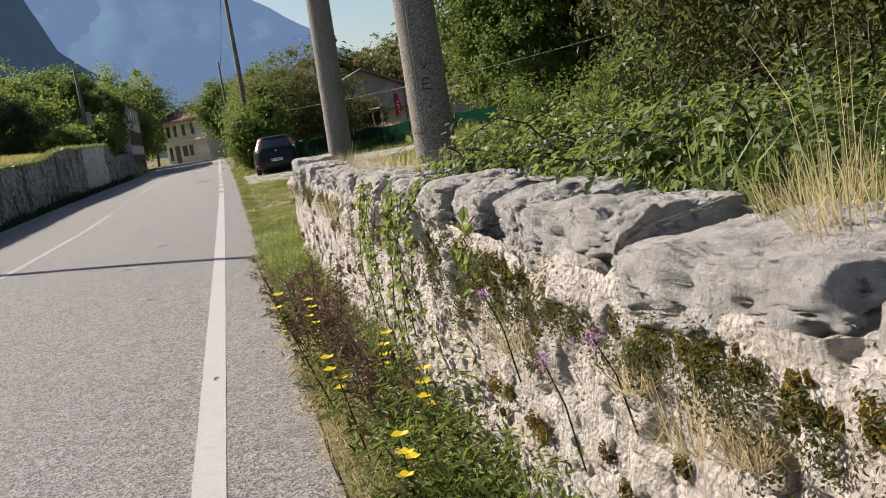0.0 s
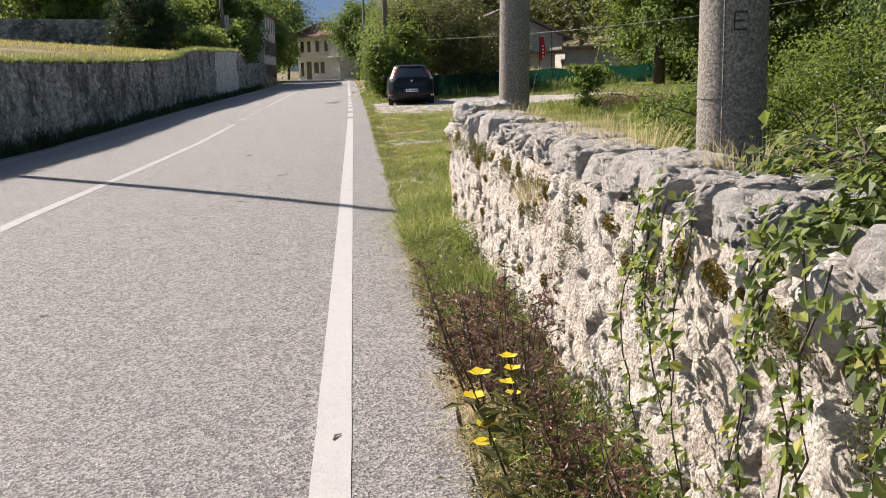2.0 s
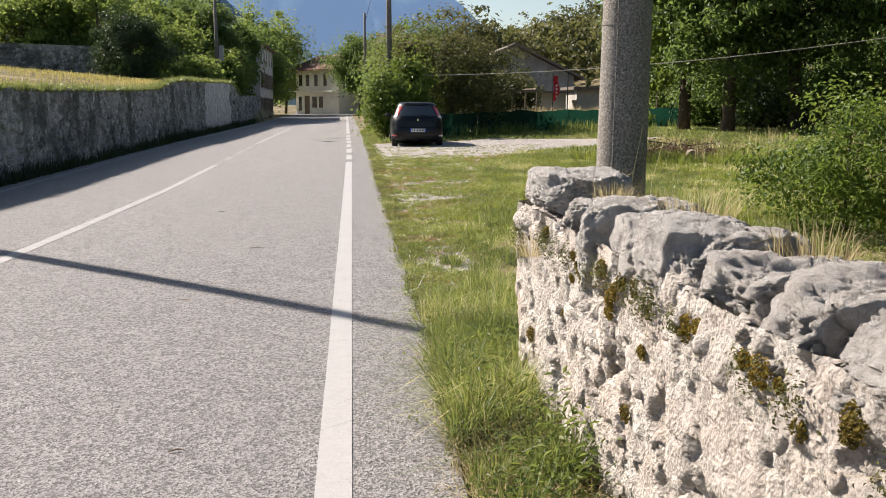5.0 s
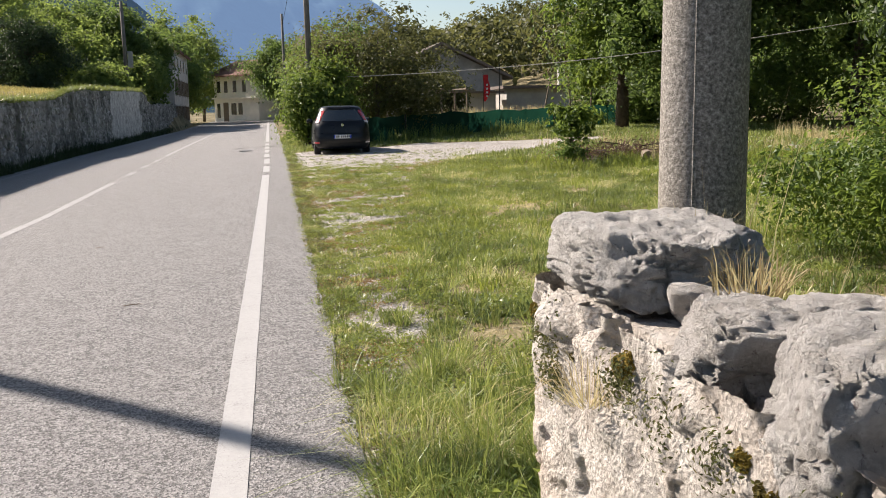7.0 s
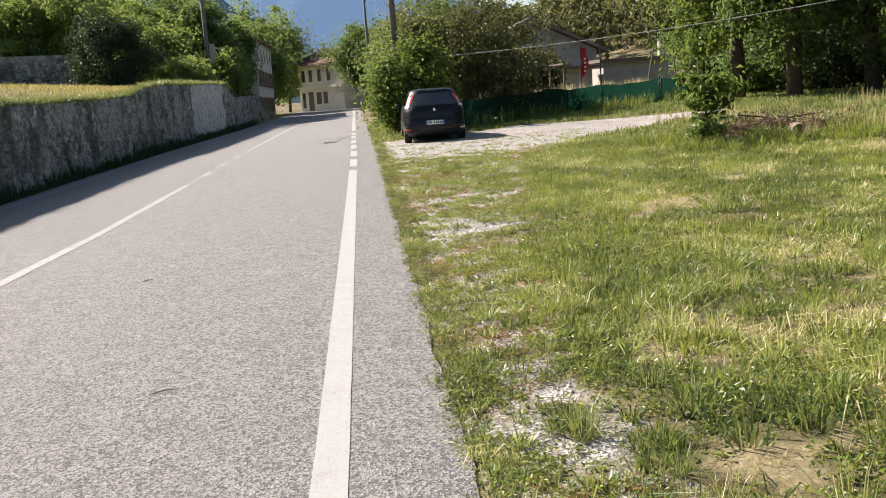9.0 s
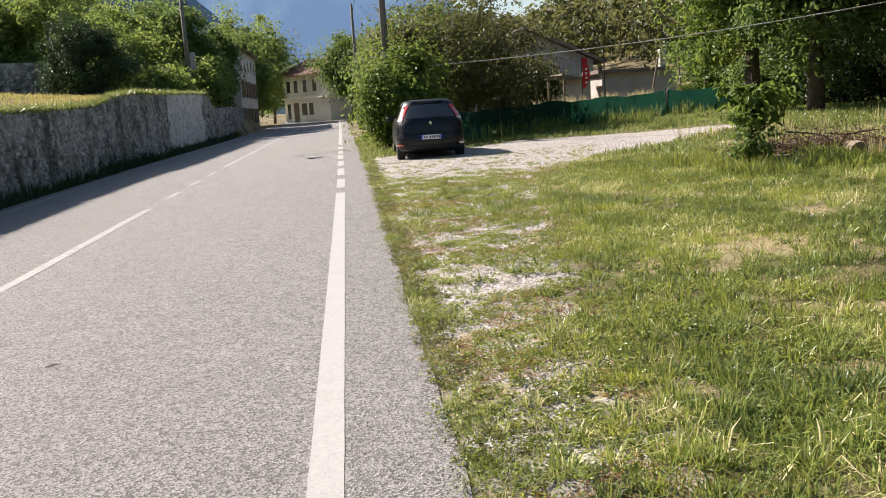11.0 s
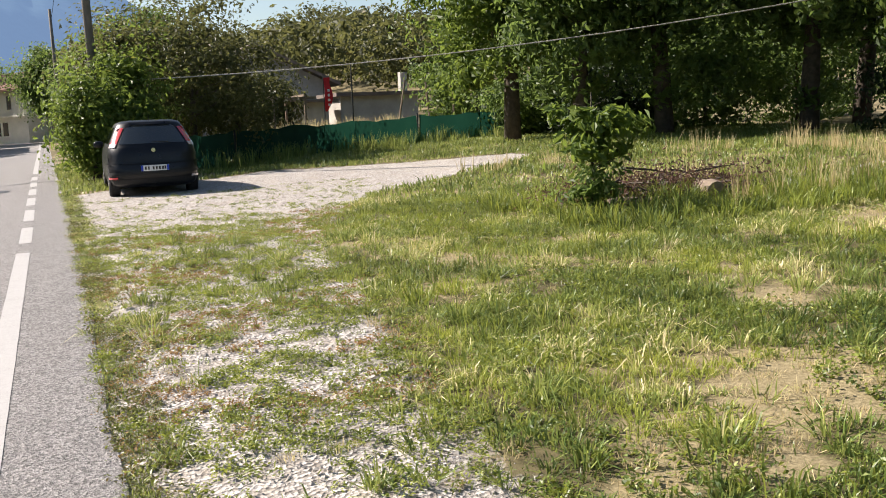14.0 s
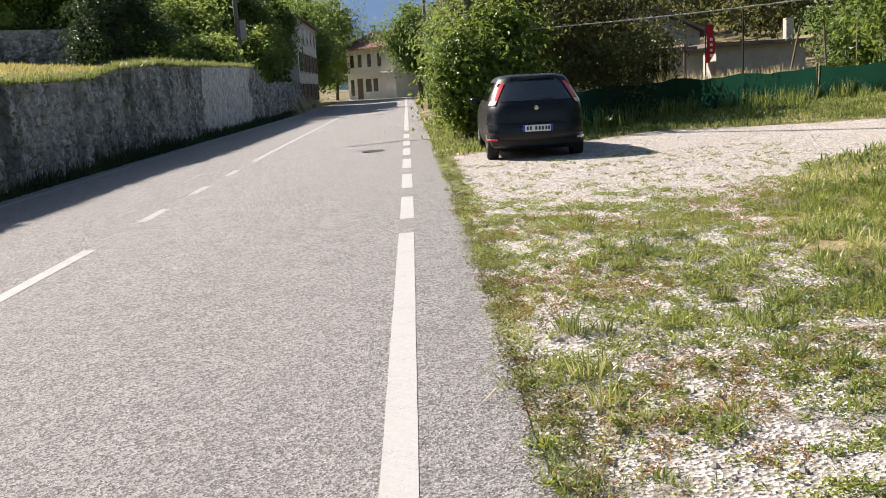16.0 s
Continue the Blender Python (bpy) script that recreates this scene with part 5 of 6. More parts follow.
def scatter(n, x0, x1, y0, y1, keep):
    x, y = rng.uniform(x0, x1, n), rng.uniform(y0, y1, n)
    k = rng.random(n) < keep(x, y)
    x, y = x[k], y[k]
    return np.stack((x, y, ground_z(x, y) - 0.01), 1)


def patch(x, y):
    """Patches of turf a hand to a stride across, low and dry to high and lush, 0 to 1."""
    p = 0.55 * fractal(x, y, 1.15, 4, 41, 0.6) + 0.45 * fractal(x, y, 3.4, 3, 43, 0.6)
    return np.clip((p - 0.5) * 2.6 + 0.5, 0, 1)


def lawn(name, label, P, h, w, lean, mat, shift=0.0):
    lush = patch(P[:, 0], P[:, 1])
    hh = h * (0.35 + 1.1 * lush) * rng.uniform(0.5, 1.4, len(P))
    tone = np.clip(0.85 - 0.75 * lush + 0.5 * (rng.random(len(P)) - 0.5) + 0.5 * (fractal(P[:, 0], P[:, 1], 0.6, 3, 51) - 0.5) + shift, 0, 1)
    V, F, var = blades(P, hh, w, lean, tone)
    return tagged(put(name, np_mesh(name, V, F, var), mat), label, "grass", kind="stuff")


def tussocks(name, label, C, each, spread, h, w, mat, tone=(0.0, 1.0), flop=0.75):
    """Grass in tufts whose blades bend outwards from the middle."""
    n = len(C)
    size = rng.uniform(0.55, 1.35, n)
    hue = np.clip(0.5 + 2.4 * (fractal(C[:, 0], C[:, 1], 1.5, 3, 57, 0.6) - 0.5) + 0.5 * (rng.random(n) - 0.5), 0, 1)
    mine = tone[0] + (tone[1] - tone[0]) * hue
    who = np.repeat(np.arange(n), each)
    az = rng.uniform(0, math.tau, len(who))
    r = np.sqrt(rng.random(len(who))) * spread * size[who]
    P = C[who] + np.stack((np.cos(az) * r, np.sin(az) * r, 0 * r), 1)
    hh = h * size[who] * rng.uniform(0.5, 1.2, len(who))
    V, F, var = blades(P, hh, w, flop, np.clip(mine[who] + rng.normal(0, 0.2, len(who)), 0, 1), az + rng.normal(0, 0.5, len(who)))
    return tagged(put(name, np_mesh(name, V, F, var), mat), label, "grass", kind="stuff")


def herbs(name, label, C, each, spread, height, size, mat, tone=(0.0, 1.0), slim=0.55):
    """Low mats of small flat leaves."""
    n = len(C)
    scale = rng.uniform(0.5, 1.4, n)
    who = np.repeat(np.arange(n), each)
    a, r = rng.uniform(0, math.tau, len(who)), np.sqrt(rng.random(len(who))) * spread * scale[who]
    P = C[who] + np.stack((np.cos(a) * r, np.sin(a) * r, 0.012 + height * scale[who] * rng.random(len(who))), 1)
    hue = rng.uniform(tone[0], tone[1], n)
    V, F, var = leaves(P, np.tile((-0.15, 0.1, 1.0), (len(P), 1)), size, np.clip(hue[who] + rng.normal(0, 0.16, len(who)), 0, 1), slim)
    return tagged(put(name, np_mesh(name, V, F, var), mat), label, "weed", kind="stuff")


near = lambda x, y: np.clip(4.5 / (np.hypot(x - 0.2, np.maximum(np.abs(y - 19) - 7, 0) * 0.4) + 1.6), 0.12, 1)
lush = lambda x, y: smoothstep(0.30, 0.60, patch(x, y))
lawn("field_grass", "short uneven green grass with dry patches", scatter(230000, 0.3, 12, 11.5, 34, lambda x, y: turf(x, y) * near(x, y) * (0.10 + 0.90 * bare(x, y))), 0.045, 0.008, 1.1, GRASS)
tussocks("grass_tuft", "bright green grass tufts in the field", scatter(30000, 0.45, 12, 12.0, 34, lambda x, y: turf(x, y) * near(x, y) * (0.06 + 0.94 * bare(x, y)) * (0.15 + 0.85 * lush(x, y))), 20, 0.05, 0.085, 0.0095, GRASS, (0.0, 0.95), 1.3)
tussocks("grass_clump", "taller rank clumps of grass in the field", scatter(7500, 0.8, 12, 12.0, 34, lambda x, y: turf(x, y) * np.clip(near(x, y) * 1.3, 0, 1) * smoothstep(0.40, 0.56, fractal(x, y, 1.3, 4, 36, 0.6))), 34, 0.07, 0.13, 0.010, GRASS, (0.0, 1.0), 1.2)
herbs("broadleaf_weed", "dark green clover and broad-leaved weeds in the turf", scatter(15000, 0.45, 12, 12.0, 34, lambda x, y: turf(x, y) * near(x, y) * (0.1 + 0.9 * smoothstep(0.47, 0.60, fractal(x, y, 1.3, 4, 61, 0.6)))), 20, 0.09, 0.07, 0.032, LUSH, (0.0, 0.6), 0.6)
tussocks("weed_clump", "dark leafy clumps of weeds standing in the turf", scatter(2600, 1.2, 13, 13.0, 33, lambda x, y: turf(x, y) * np.clip(near(x, y) * 1.6, 0, 1) * (gravel_amount(x, y) < 0.05) * smoothstep(0.50, 0.60, fractal(x, y, 0.75, 4, 63, 0.6))), 40, 0.12, 0.12, 0.012, LUSH, (0.0, 0.55), 1.1)
tussocks("bright_grass", "bright yellow-green patches of soft grass", scatter(6000, 1.2, 8, 18.0, 36, lambda x, y: turf(x, y) * smoothstep(0.49, 0.57, fractal(x, y, 0.6, 4, 67, 0.6))), 34, 0.09, 0.085, 0.0075, LUSH, (0.2, 0.9), 1.0)
tussocks("dry_grass", "short straw-coloured dead grass in the turf", scatter(8500, 0.45, 12, 12.0, 34, lambda x, y: turf(x, y) * near(x, y) * (1.0 - 0.85 * bare(x, y) * lush(x, y))), 22, 0.06, 0.055, 0.005, DRYGRASS, (0.2, 0.9), 1.1)
sparse = lambda x, y: free(x, y) * np.clip(near(x, y) * 1.5, 0, 1) * smoothstep(1.3, 0.55, gravel_amount(x, y)) * smoothstep(0.05, 0.25, gravel_amount(x, y))
herbs("gravel_weed", "low green creeping weeds in the gravel", scatter(47000, 0.5, 6.5, 14.0, 39, lambda x, y: sparse(x, y) * (0.08 + 0.92 * smoothstep(0.44, 0.55, fractal(x, y, 2.9, 4, 97, 0.65)))), 16, 0.06, 0.028, 0.024, LUSH, (0.0, 0.8), 0.5)
tussocks("gravel_grass", "thin short grass between the stones of the drive", scatter(8000, 0.5, 6.5, 14.0, 39, lambda x, y: sparse(x, y) * (0.05 + 0.95 * smoothstep(0.47, 0.58, fractal(x, y, 2.6, 3, 98)))), 14, 0.05, 0.035, 0.006, GRASS, (0.1, 0.9), 1.3)
herbs("rusty_weed", "low rusty red weeds in the gravel", scatter(14000, 0.5, 5.0, 15.0, 34, lambda x, y: free(x, y) * near(x, y) * smoothstep(0.15, 0.4, gravel_amount(x, y)) * smoothstep(0.49, 0.58, fractal(x, y, 1.1, 3, 91))), 14, 0.05, 0.025, 0.020, RUSTY, (0.1, 0.9), 0.5)
herbs("edge_weed", "creeping brown-green weeds along the asphalt's edge", scatter(7000, 0.2, 1.5, 11.5, 42, lambda x, y: smoothstep(0.53, 0.60, x - line_x(y)) * smoothstep(0.98, 0.70, x - line_x(y)) * (0.2 + 0.8 * smoothstep(0.44, 0.55, fractal(x, y, 1.6, 3, 93)))), 20, 0.06, 0.035, 0.022, LEAF_OLIVE, (0.3, 1.0), 0.5)
tussocks("long_grass", "long pale-green grass at the end of the stone wall", scatter(420, 0.45, 2.6, 12.2, 16.5, lambda x, y: turf(x, y) * smoothstep(2.9, 0.9, x) * smoothstep(17, 13, y)), 55, 0.06, 0.25, 0.005, GRASS, (0.3, 1.0), 1.2)
tussocks("edge_grass", "grass tufts along the broken edge of the asphalt", scatter(9000, 0.2, 1.3, 11.5, 42, lambda x, y: smoothstep(0.52, 0.60, x - line_x(y)) * smoothstep(0.95, 0.66, x - line_x(y)) * (0.3 + 0.7 * smoothstep(0.4, 0.55, fractal(x, y, 1.7, 3, 99)))), 22, 0.05, 0.05, 0.0055, GRASS, (0.1, 0.9), 1.2)
lawn("far_grass", "grass beyond the gravel drive", scatter(110000, 0.5, 24, 33, 58, turf), 0.12, 0.028, 0.9, GRASS)
lawn("bank_grass", "grass behind the old stone wall", scatter(42000, 1.3, 9, -1, 13, free), 0.26, 0.013, 0.8, GRASS, 0.05)
lawn("meadow_grass", "sunlit yellow-green meadow grass on the raised field", scatter(130000, -38, -7.45, 14, 74, lambda x, y: 0.25 + 0.75 * smoothstep(-16, -7.5, x)), 0.16, 0.03, 0.7, LEFTGRASS)
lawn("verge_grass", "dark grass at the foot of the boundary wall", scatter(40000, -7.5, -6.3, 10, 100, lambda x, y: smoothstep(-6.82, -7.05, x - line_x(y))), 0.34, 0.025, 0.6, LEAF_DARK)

y = rng.uniform(18, 76, 900)
C = np.stack((line_x(y) - 7.38 + rng.uniform(-0.1, 0.06, 900), y, left_top(y) - 0.05), 1)
tussocks("wall_crest_grass", "dry brownish grass hanging over the boundary wall's crest", C, 22, 0.1, 0.22, 0.02, GRASS, (0.0, 0.3), 0.9)

# verge between asphalt and wall
verge = lambda x, y: smoothstep(0.52, 0.66, x - line_x(y)) * smoothstep(0.9, 0.84, x)
lawn("verge_grass", "rough grass between the asphalt and the stone wall", scatter(9000, 0.2, 0.9, -2, 13.5, lambda x, y: verge(x, y) * (0.06 + 0.94 * smoothstep(0.45, 0.56, fractal(x, y, 1.4, 3, 71)))), 0.06, 0.0055, 1.1, GRASS, -0.2)
tussocks("verge_tussock", "long arching grass tussocks at the foot of the wall", scatter(900, 0.42, 0.95, -1.5, 13.2, lambda x, y: verge(x, y) * (0.12 + 0.88 * smoothstep(8, 10, y)) * smoothstep(0.42, 0.55, fractal(x, y, 1.8, 3, 73))), 50, 0.06, 0.27, 0.0055, GRASS, (0.0, 0.85), 1.1)
herbs("verge_herb", "dark creeping herbs on the verge", scatter(4200, 0.3, 0.92, -1.5, 13.2, lambda x, y: verge(x, y) * smoothstep(0.45, 0.56, fractal(x, y, 1.7, 3, 74))), 26, 0.08, 0.10, 0.026, LEAF_OLIVE, (0.0, 1.0), 0.45)
tussocks("verge_straw", "dry straw and litter on the verge", scatter(3000, 0.3, 0.9, -1.5, 13.0, verge), 16, 0.08, 0.10, 0.005, DRYGRASS, (0.2, 0.9), 1.3)

# tall dry grass and stalks
tall = lambda x, y: smoothstep(0.42, 0.6, fractal(x, y, 0.5, 3, 81))
tussocks("tall_dry_grass", "tall straw-coloured grass at the far side of the field", scatter(520, 8.0, 18, 30.5, 38, lambda x, y: tall(x, y) * (gravel_amount(x, y) < 0.05)), 16, 0.16, 0.42, 0.010, DRYGRASS, (0.2, 1.0), 0.3)
tussocks("tall_grass", "knee-high green and straw grass behind the wall end", scatter(1500, 2.2, 8, 10.5, 20, lambda x, y: tall(x, y) * smoothstep(0, 1.5, x - 2.0 - 0.28 * (y - 12))), 30, 0.10, 0.38, 0.008, GRASS, (0.45, 1.0), 0.45)
tussocks("rank_weeds", "rank green weeds round the brush pile", scatter(1700, 5.9, 14, 28.4, 32.0, lambda x, y: 0.25 + 0.75 * smoothstep(0.4, 0.6, fractal(x, y, 1.0, 3, 77))), 24, 0.12, 0.24, 0.016, LUSH, (0.0, 0.6), 0.8)
tussocks("fence_weeds", "shaded tall weeds in front of the net fence", scatter(600, 3.0, 20, 44.0, 55, lambda x, y: smoothstep(2.2, 0.6, np.abs(y - 1.2 - np.interp(x, [p[0] for p in fpts], [p[1] for p in fpts]) + 1.8))), 26, 0.15, 0.45, 0.02, GRASS, (0.0, 0.6), 0.4)
tussocks("maize_patch", "pale dry maize and straw behind the fence", scatter(260, 8.0, 13.5, 54.2, 57.5, lambda x, y: 1.0 + 0 * x), 24, 0.2, 0.8, 0.05, DRYGRASS, (0.4, 1.0), 0.3)

tussocks("dead_stalks", "tall dead brown stalks beside the brush pile", scatter(110, 8.4, 12.5, 28.6, 30.6, lambda x, y: smoothstep(0.42, 0.56, fractal(x, y, 1.0, 3, 87))), 12, 0.10, 0.5, 0.007, DRYGRASS, (0.0, 0.7), 0.25)

# pebbles on the drive
C = scatter(110000, 0.5, 8, 14, 42, lambda x, y: smoothstep(0.22, 0.55, gravel_amount(x, y)) * free(x, y) * np.clip(9 / (np.abs(y - 22) + 3), 0.15, 1))
n = len(C)
s = rng.lognormal(-5.25, 0.55, n)
octa = np.array(((1, 0, 0), (0, 1, 0), (-1, 0, 0), (0, -1, 0), (0, 0, 0.8), (0, 0, -0.8)), float)
ang = rng.uniform(0, math.tau, n)
R = octa[None] * (s[:, None, None] * rng.uniform(0.6, 1.3, (n, 6, 1)))
V = np.stack((R[..., 0] * np.cos(ang)[:, None] - R[..., 1] * np.sin(ang)[:, None], R[..., 0] * np.sin(ang)[:, None] + R[..., 1] * np.cos(ang)[:, None], R[..., 2]), 2) + C[:, None] + np.array((0, 0, 0.012))
tri = np.array(((0, 1, 4), (1, 2, 4), (2, 3, 4), (3, 0, 4), (1, 0, 5), (2, 1, 5), (3, 2, 5), (0, 3, 5)))
F = (np.arange(n)[:, None, None] * 6 + tri[None]).reshape(-1, 3)
tagged(put("gravel", np_mesh("gravel", V.reshape(-1, 3), F), GRAVEL), "loose pale limestone gravel on the drive", "gravel", kind="stuff")

# ---------------------------------------------------------------- plants on and beside the near wall


def leaf_cloud(name, P, N, size, mat, parent=None, tone=None, slim=0.5):
    V, F, var = leaves(P, N, size, tone, slim)
    return put(name, np_mesh(name, V, F, var), mat, parent)


def canes(count, origin, reach, height, r, seed):
    q = random.Random(seed)
    bm = bmesh.new()
    for k in range(count):
        a = q.uniform(0, math.tau)
        L, h = reach * q.uniform(0.5, 1.1), height * q.uniform(0.6, 1.2)
        o = Vector(origin) + Vector((q.uniform(-0.3, 0.3) * reach, q.uniform(-0.3, 0.3) * reach, 0))
        pts = [o + Vector((math.cos(a) * L * t, math.sin(a) * L * t, h * (2.2 * t - 1.5 * t * t))) for t in (0, 0.25, 0.5, 0.75, 1.0)]
        tube(bm, pts, [r, r * 0.9, r * 0.8, r * 0.6, r * 0.3], 5)
    return bm


# bramble mounds behind the wall top
for k, (x, y, rx, ry, h, n) in enumerate(((2.0, 3.4, 0.75, 0.9, 0.36, 3600), (1.9, 4.9, 0.7, 0.9, 0.40, 4200), (2.3, 7.4, 0.75, 0.8, 0.48, 3200), (2.9, 6.0, 0.9, 0.9, 0.62, 3800), (3.2, 4.2, 0.9, 1.0, 0.6, 3600), (2.6, 1.6, 0.9, 0.9, 0.4, 3600), (3.5, 8.6, 0.9, 1.0, 0.7, 3200), (2.5, 9.6, 0.6, 0.8, 0.4, 1500), (1.42, 4.9, 0.48, 0.42, 0.36, 2200), (1.5, 5.8, 0.38, 0.5, 0.32, 1500), (1.55, 3.7, 0.36, 0.6, 0.26, 1700), (1.6, 6.5, 0.3, 0.4, 0.3, 900))):
    t = thing("bramble", "sprawling bramble with bright green leaves behind the wall", "bramble", (x, y, gz(x, y)), "brambles behind the wall")
    for j in range(10):
        part("cane", canes(1, (0, 0, 0), rx * 1.3, h * 1.3, 0.006, 300 + 20 * k + j), BARK, t)
    P, N, tone = blob_points(int(n * 1.6), 70, (rx, ry, h), 0.10, 0.2, 0.0)
    P[:, 2] = np.abs(P[:, 2]) + 0.03
    tagged(leaf_cloud("foliage", P, N + np.array((-0.4, 0, 0.6)), 0.052, LEAF_BRAMBLE, t, tone, 0.6), kind="stuff")

# creeper hanging over the wall face
t = thing("creeper", "green creeper with small leaves hanging over the wall face", "creeper", (0, 0, 0))
P, q = [], random.Random(44)
for k in range(15):
    y0 = q.gauss(5.1, 0.42) if k < 13 else q.uniform(2.6, 4.2)
    length = q.uniform(0.2, 1.05) if k < 13 else q.uniform(0.12, 0.3)
    pts, y, z = [], y0, 1.16
    steps_n = 10
    for j in range(steps_n + 1):
        f = j / steps_n
        zz = 1.17 - length * f
        y += q.gauss(0, 0.03)
        xx = 0.80 - 0.05 * math.sin(f * 3) - 0.02 * q.random()
        pts.append((xx, y, zz))
        for m_ in range(4):
            P.append((xx - 0.02 * q.random(), y + q.gauss(0, 0.035), zz + q.gauss(0, 0.035)))
    part("vine_stem", tube(bmesh.new(), pts, [0.003] * len(pts), 4), BARK, t)
P = np.array(P)
tagged(leaf_cloud("foliage", P, np.tile((-1.0, 0.1, 0.6), (len(P), 1)), 0.046, LEAF_BRAMBLE, t, None, 0.62), kind="stuff")

# moss and cushion plants under the capstones
P, N, tone = [], [], []
for k in range(170):
    y, z = rr.uniform(0.8, 4.2) if k < 60 else rr.uniform(0.6, WALL_END - 0.1), (0.985 - abs(rr.gauss(0, 0.06)) if rr.random() < 0.82 else rr.uniform(0.35, 0.95))
    s = rr.uniform(0.012, 0.042)
    d = rng.normal(0, 1, (170, 3))
    d /= np.linalg.norm(d, axis=1)[:, None]
    d[:, 0] = -np.abs(d[:, 0])
    P.append(np.array((WALL_X - 0.012, y, z)) + d * s * np.array((0.7, 1.2, 1.0)) * rng.uniform(0.6, 1.25, (170, 1))), N.append(d), tone.append(np.full(170, rr.random()))
moss = leaf_cloud("moss", np.concatenate(P), np.concatenate(N), 0.015, MOSS, None, np.clip(np.concatenate(tone) * 0.7 + 0.3 * rng.random(170 * 170), 0, 1), 0.6)
tagged(moss, "brown and golden moss cushions below the capstones", "moss", kind="stuff")
P, N, tone = [], [], []
for k in range(90):
    y = rr.uniform(0.8, 4.4) if rr.random() < 0.62 else rr.uniform(0.8, WALL_END - 0.2)
    z = 0.97 - abs(rr.gauss(0, 0.12))
    s = rr.uniform(0.04, 0.10)
    d = rng.normal(0, 1, (150, 3))
    d[:, 0] = -np.abs(d[:, 0])
    P.append(np.array((WALL_X - 0.03, y, z)) + d * s * np.array((0.35, 0.7, 0.6))), N.append(d), tone.append(rng.random(150))
o = leaf_cloud("wall_herb", np.concatenate(P), np.concatenate(N), 0.014, LEAF_OLIVE, None, np.concatenate(tone), 0.5)
tagged(o, "small-leaved dull green herbs rooted in the wall joints", "herb", kind="stuff")


def on_wall(spots):
    return np.array(spots, float)


tussocks("wall_top_straw", "dry straw tufts rooted on top of the wall", on_wall([(1.32, 2.0, 1.13), (1.25, 1.7, 1.13), (1.28, 7.8, 1.12), (1.25, 8.1, 1.12), (1.35, 8.4, 1.1), (1.30, 7.3, 1.12), (1.30, 12.0, 1.12), (1.36, 12.15, 1.1), (1.25, 11.5, 1.12), (1.3, 10.4, 1.12), (1.35, 6.1, 1.1), (1.3, 9.4, 1.12)]), 150, 0.13, 0.17, 0.0035, DRYGRASS, (0.1, 0.8), 0.8)
tussocks("wall_face_straw", "dry brown grass hanging from the wall joints", on_wall([(0.84, 1.55, 0.80), (0.84, 1.75, 0.78), (0.86, 2.1, 0.80), (0.86, 7.7, 0.86), (0.86, 11.6, 0.83), (0.85, 3.0, 0.72), (0.85, 1.3, 0.6)]), 90, 0.07, 0.17, 0.003, DRYGRASS, (0.0, 0.6), 1.5)
tussocks("tall_straw", "tall thin straw stalks behind the wall", on_wall([(1.55, 2.25, 0.95), (1.75, 2.6, 0.95), (1.6, 1.7, 0.95), (1.9, 2.0, 0.95), (1.5, 12.15, 0.55), (1.75, 12.3, 0.4), (1.6, 11.9, 0.5), (2.2, 10.8, 0.4), (2.6, 11.6, 0.3), (3.2, 12.3, 0.25), (2.9, 10.4, 0.4)]), 8, 0.09, 0.8, 0.004, DRYGRASS, (0.3, 1.0), 0.25)


def dead_weed(x, y, h, lean, seed):
    """A withered stalk with side twigs and curled brown leaves."""
    q = random.Random(seed)
    t = thing("withered_weed", "tall withered brown weed on the road verge", "weed", (x, y, gz(x, y)), "withered weeds on the verge")
    bm, P = bmesh.new(), []
    for k in range(4):
        a, L = q.uniform(0, math.tau), h * q.uniform(0.7, 1.05)
        top = Vector((lean[0] * L + 0.12 * math.cos(a), lean[1] * L + 0.12 * math.sin(a), L))
        pts = [top * f + Vector((0.02 * math.sin(5 * f + k), 0.02 * math.cos(4 * f), 0)) for f in (0, 0.25, 0.5, 0.75, 1)]
        tube(bm, pts, [0.006, 0.005, 0.004, 0.003, 0.0015], 5)
        for j in range(16):
            f = q.uniform(0.15, 1)
            p = top * f
            b, l2 = q.uniform(0, math.tau), 0.13 * (1.15 - f) + 0.04
            e = p + Vector((math.cos(b) * l2, math.sin(b) * l2, l2 * 0.4))
            tube(bm, [p, e], [0.002, 0.001], 4)
            for m_ in range(9):
                P.append(p.lerp(e, q.random()) + Vector((q.gauss(0, 0.012), q.gauss(0, 0.012), -0.02 * q.random())))
    tagged(part("stalk", bm, BARK, t), kind="stuff")
    tagged(leaf_cloud("foliage", np.array(P), rng.normal(0, 1, (len(P), 3)), 0.03, DEADWEED, t, None, 0.4), kind="stuff")


for k, (x, y, h, l) in enumerate(((0.42, 6.65, 0.78, (-0.22, -0.1)), (0.50, 6.9, 0.72, (-0.1, 0.0)), (0.55, 6.45, 0.66, (-0.05, -0.15)), (0.60, 6.75, 0.7, (0.05, 0.0)), (0.47, 7.3, 0.5, (-0.1, 0.1)), (0.62, 5.6, 0.6, (-0.2, 0.0)), (0.66, 4.9, 0.62, (-0.15, 0.1)), (0.60, 4.2, 0.55, (-0.1, 0.0)))):
    dead_weed(x, y, h, l, 700 + k)


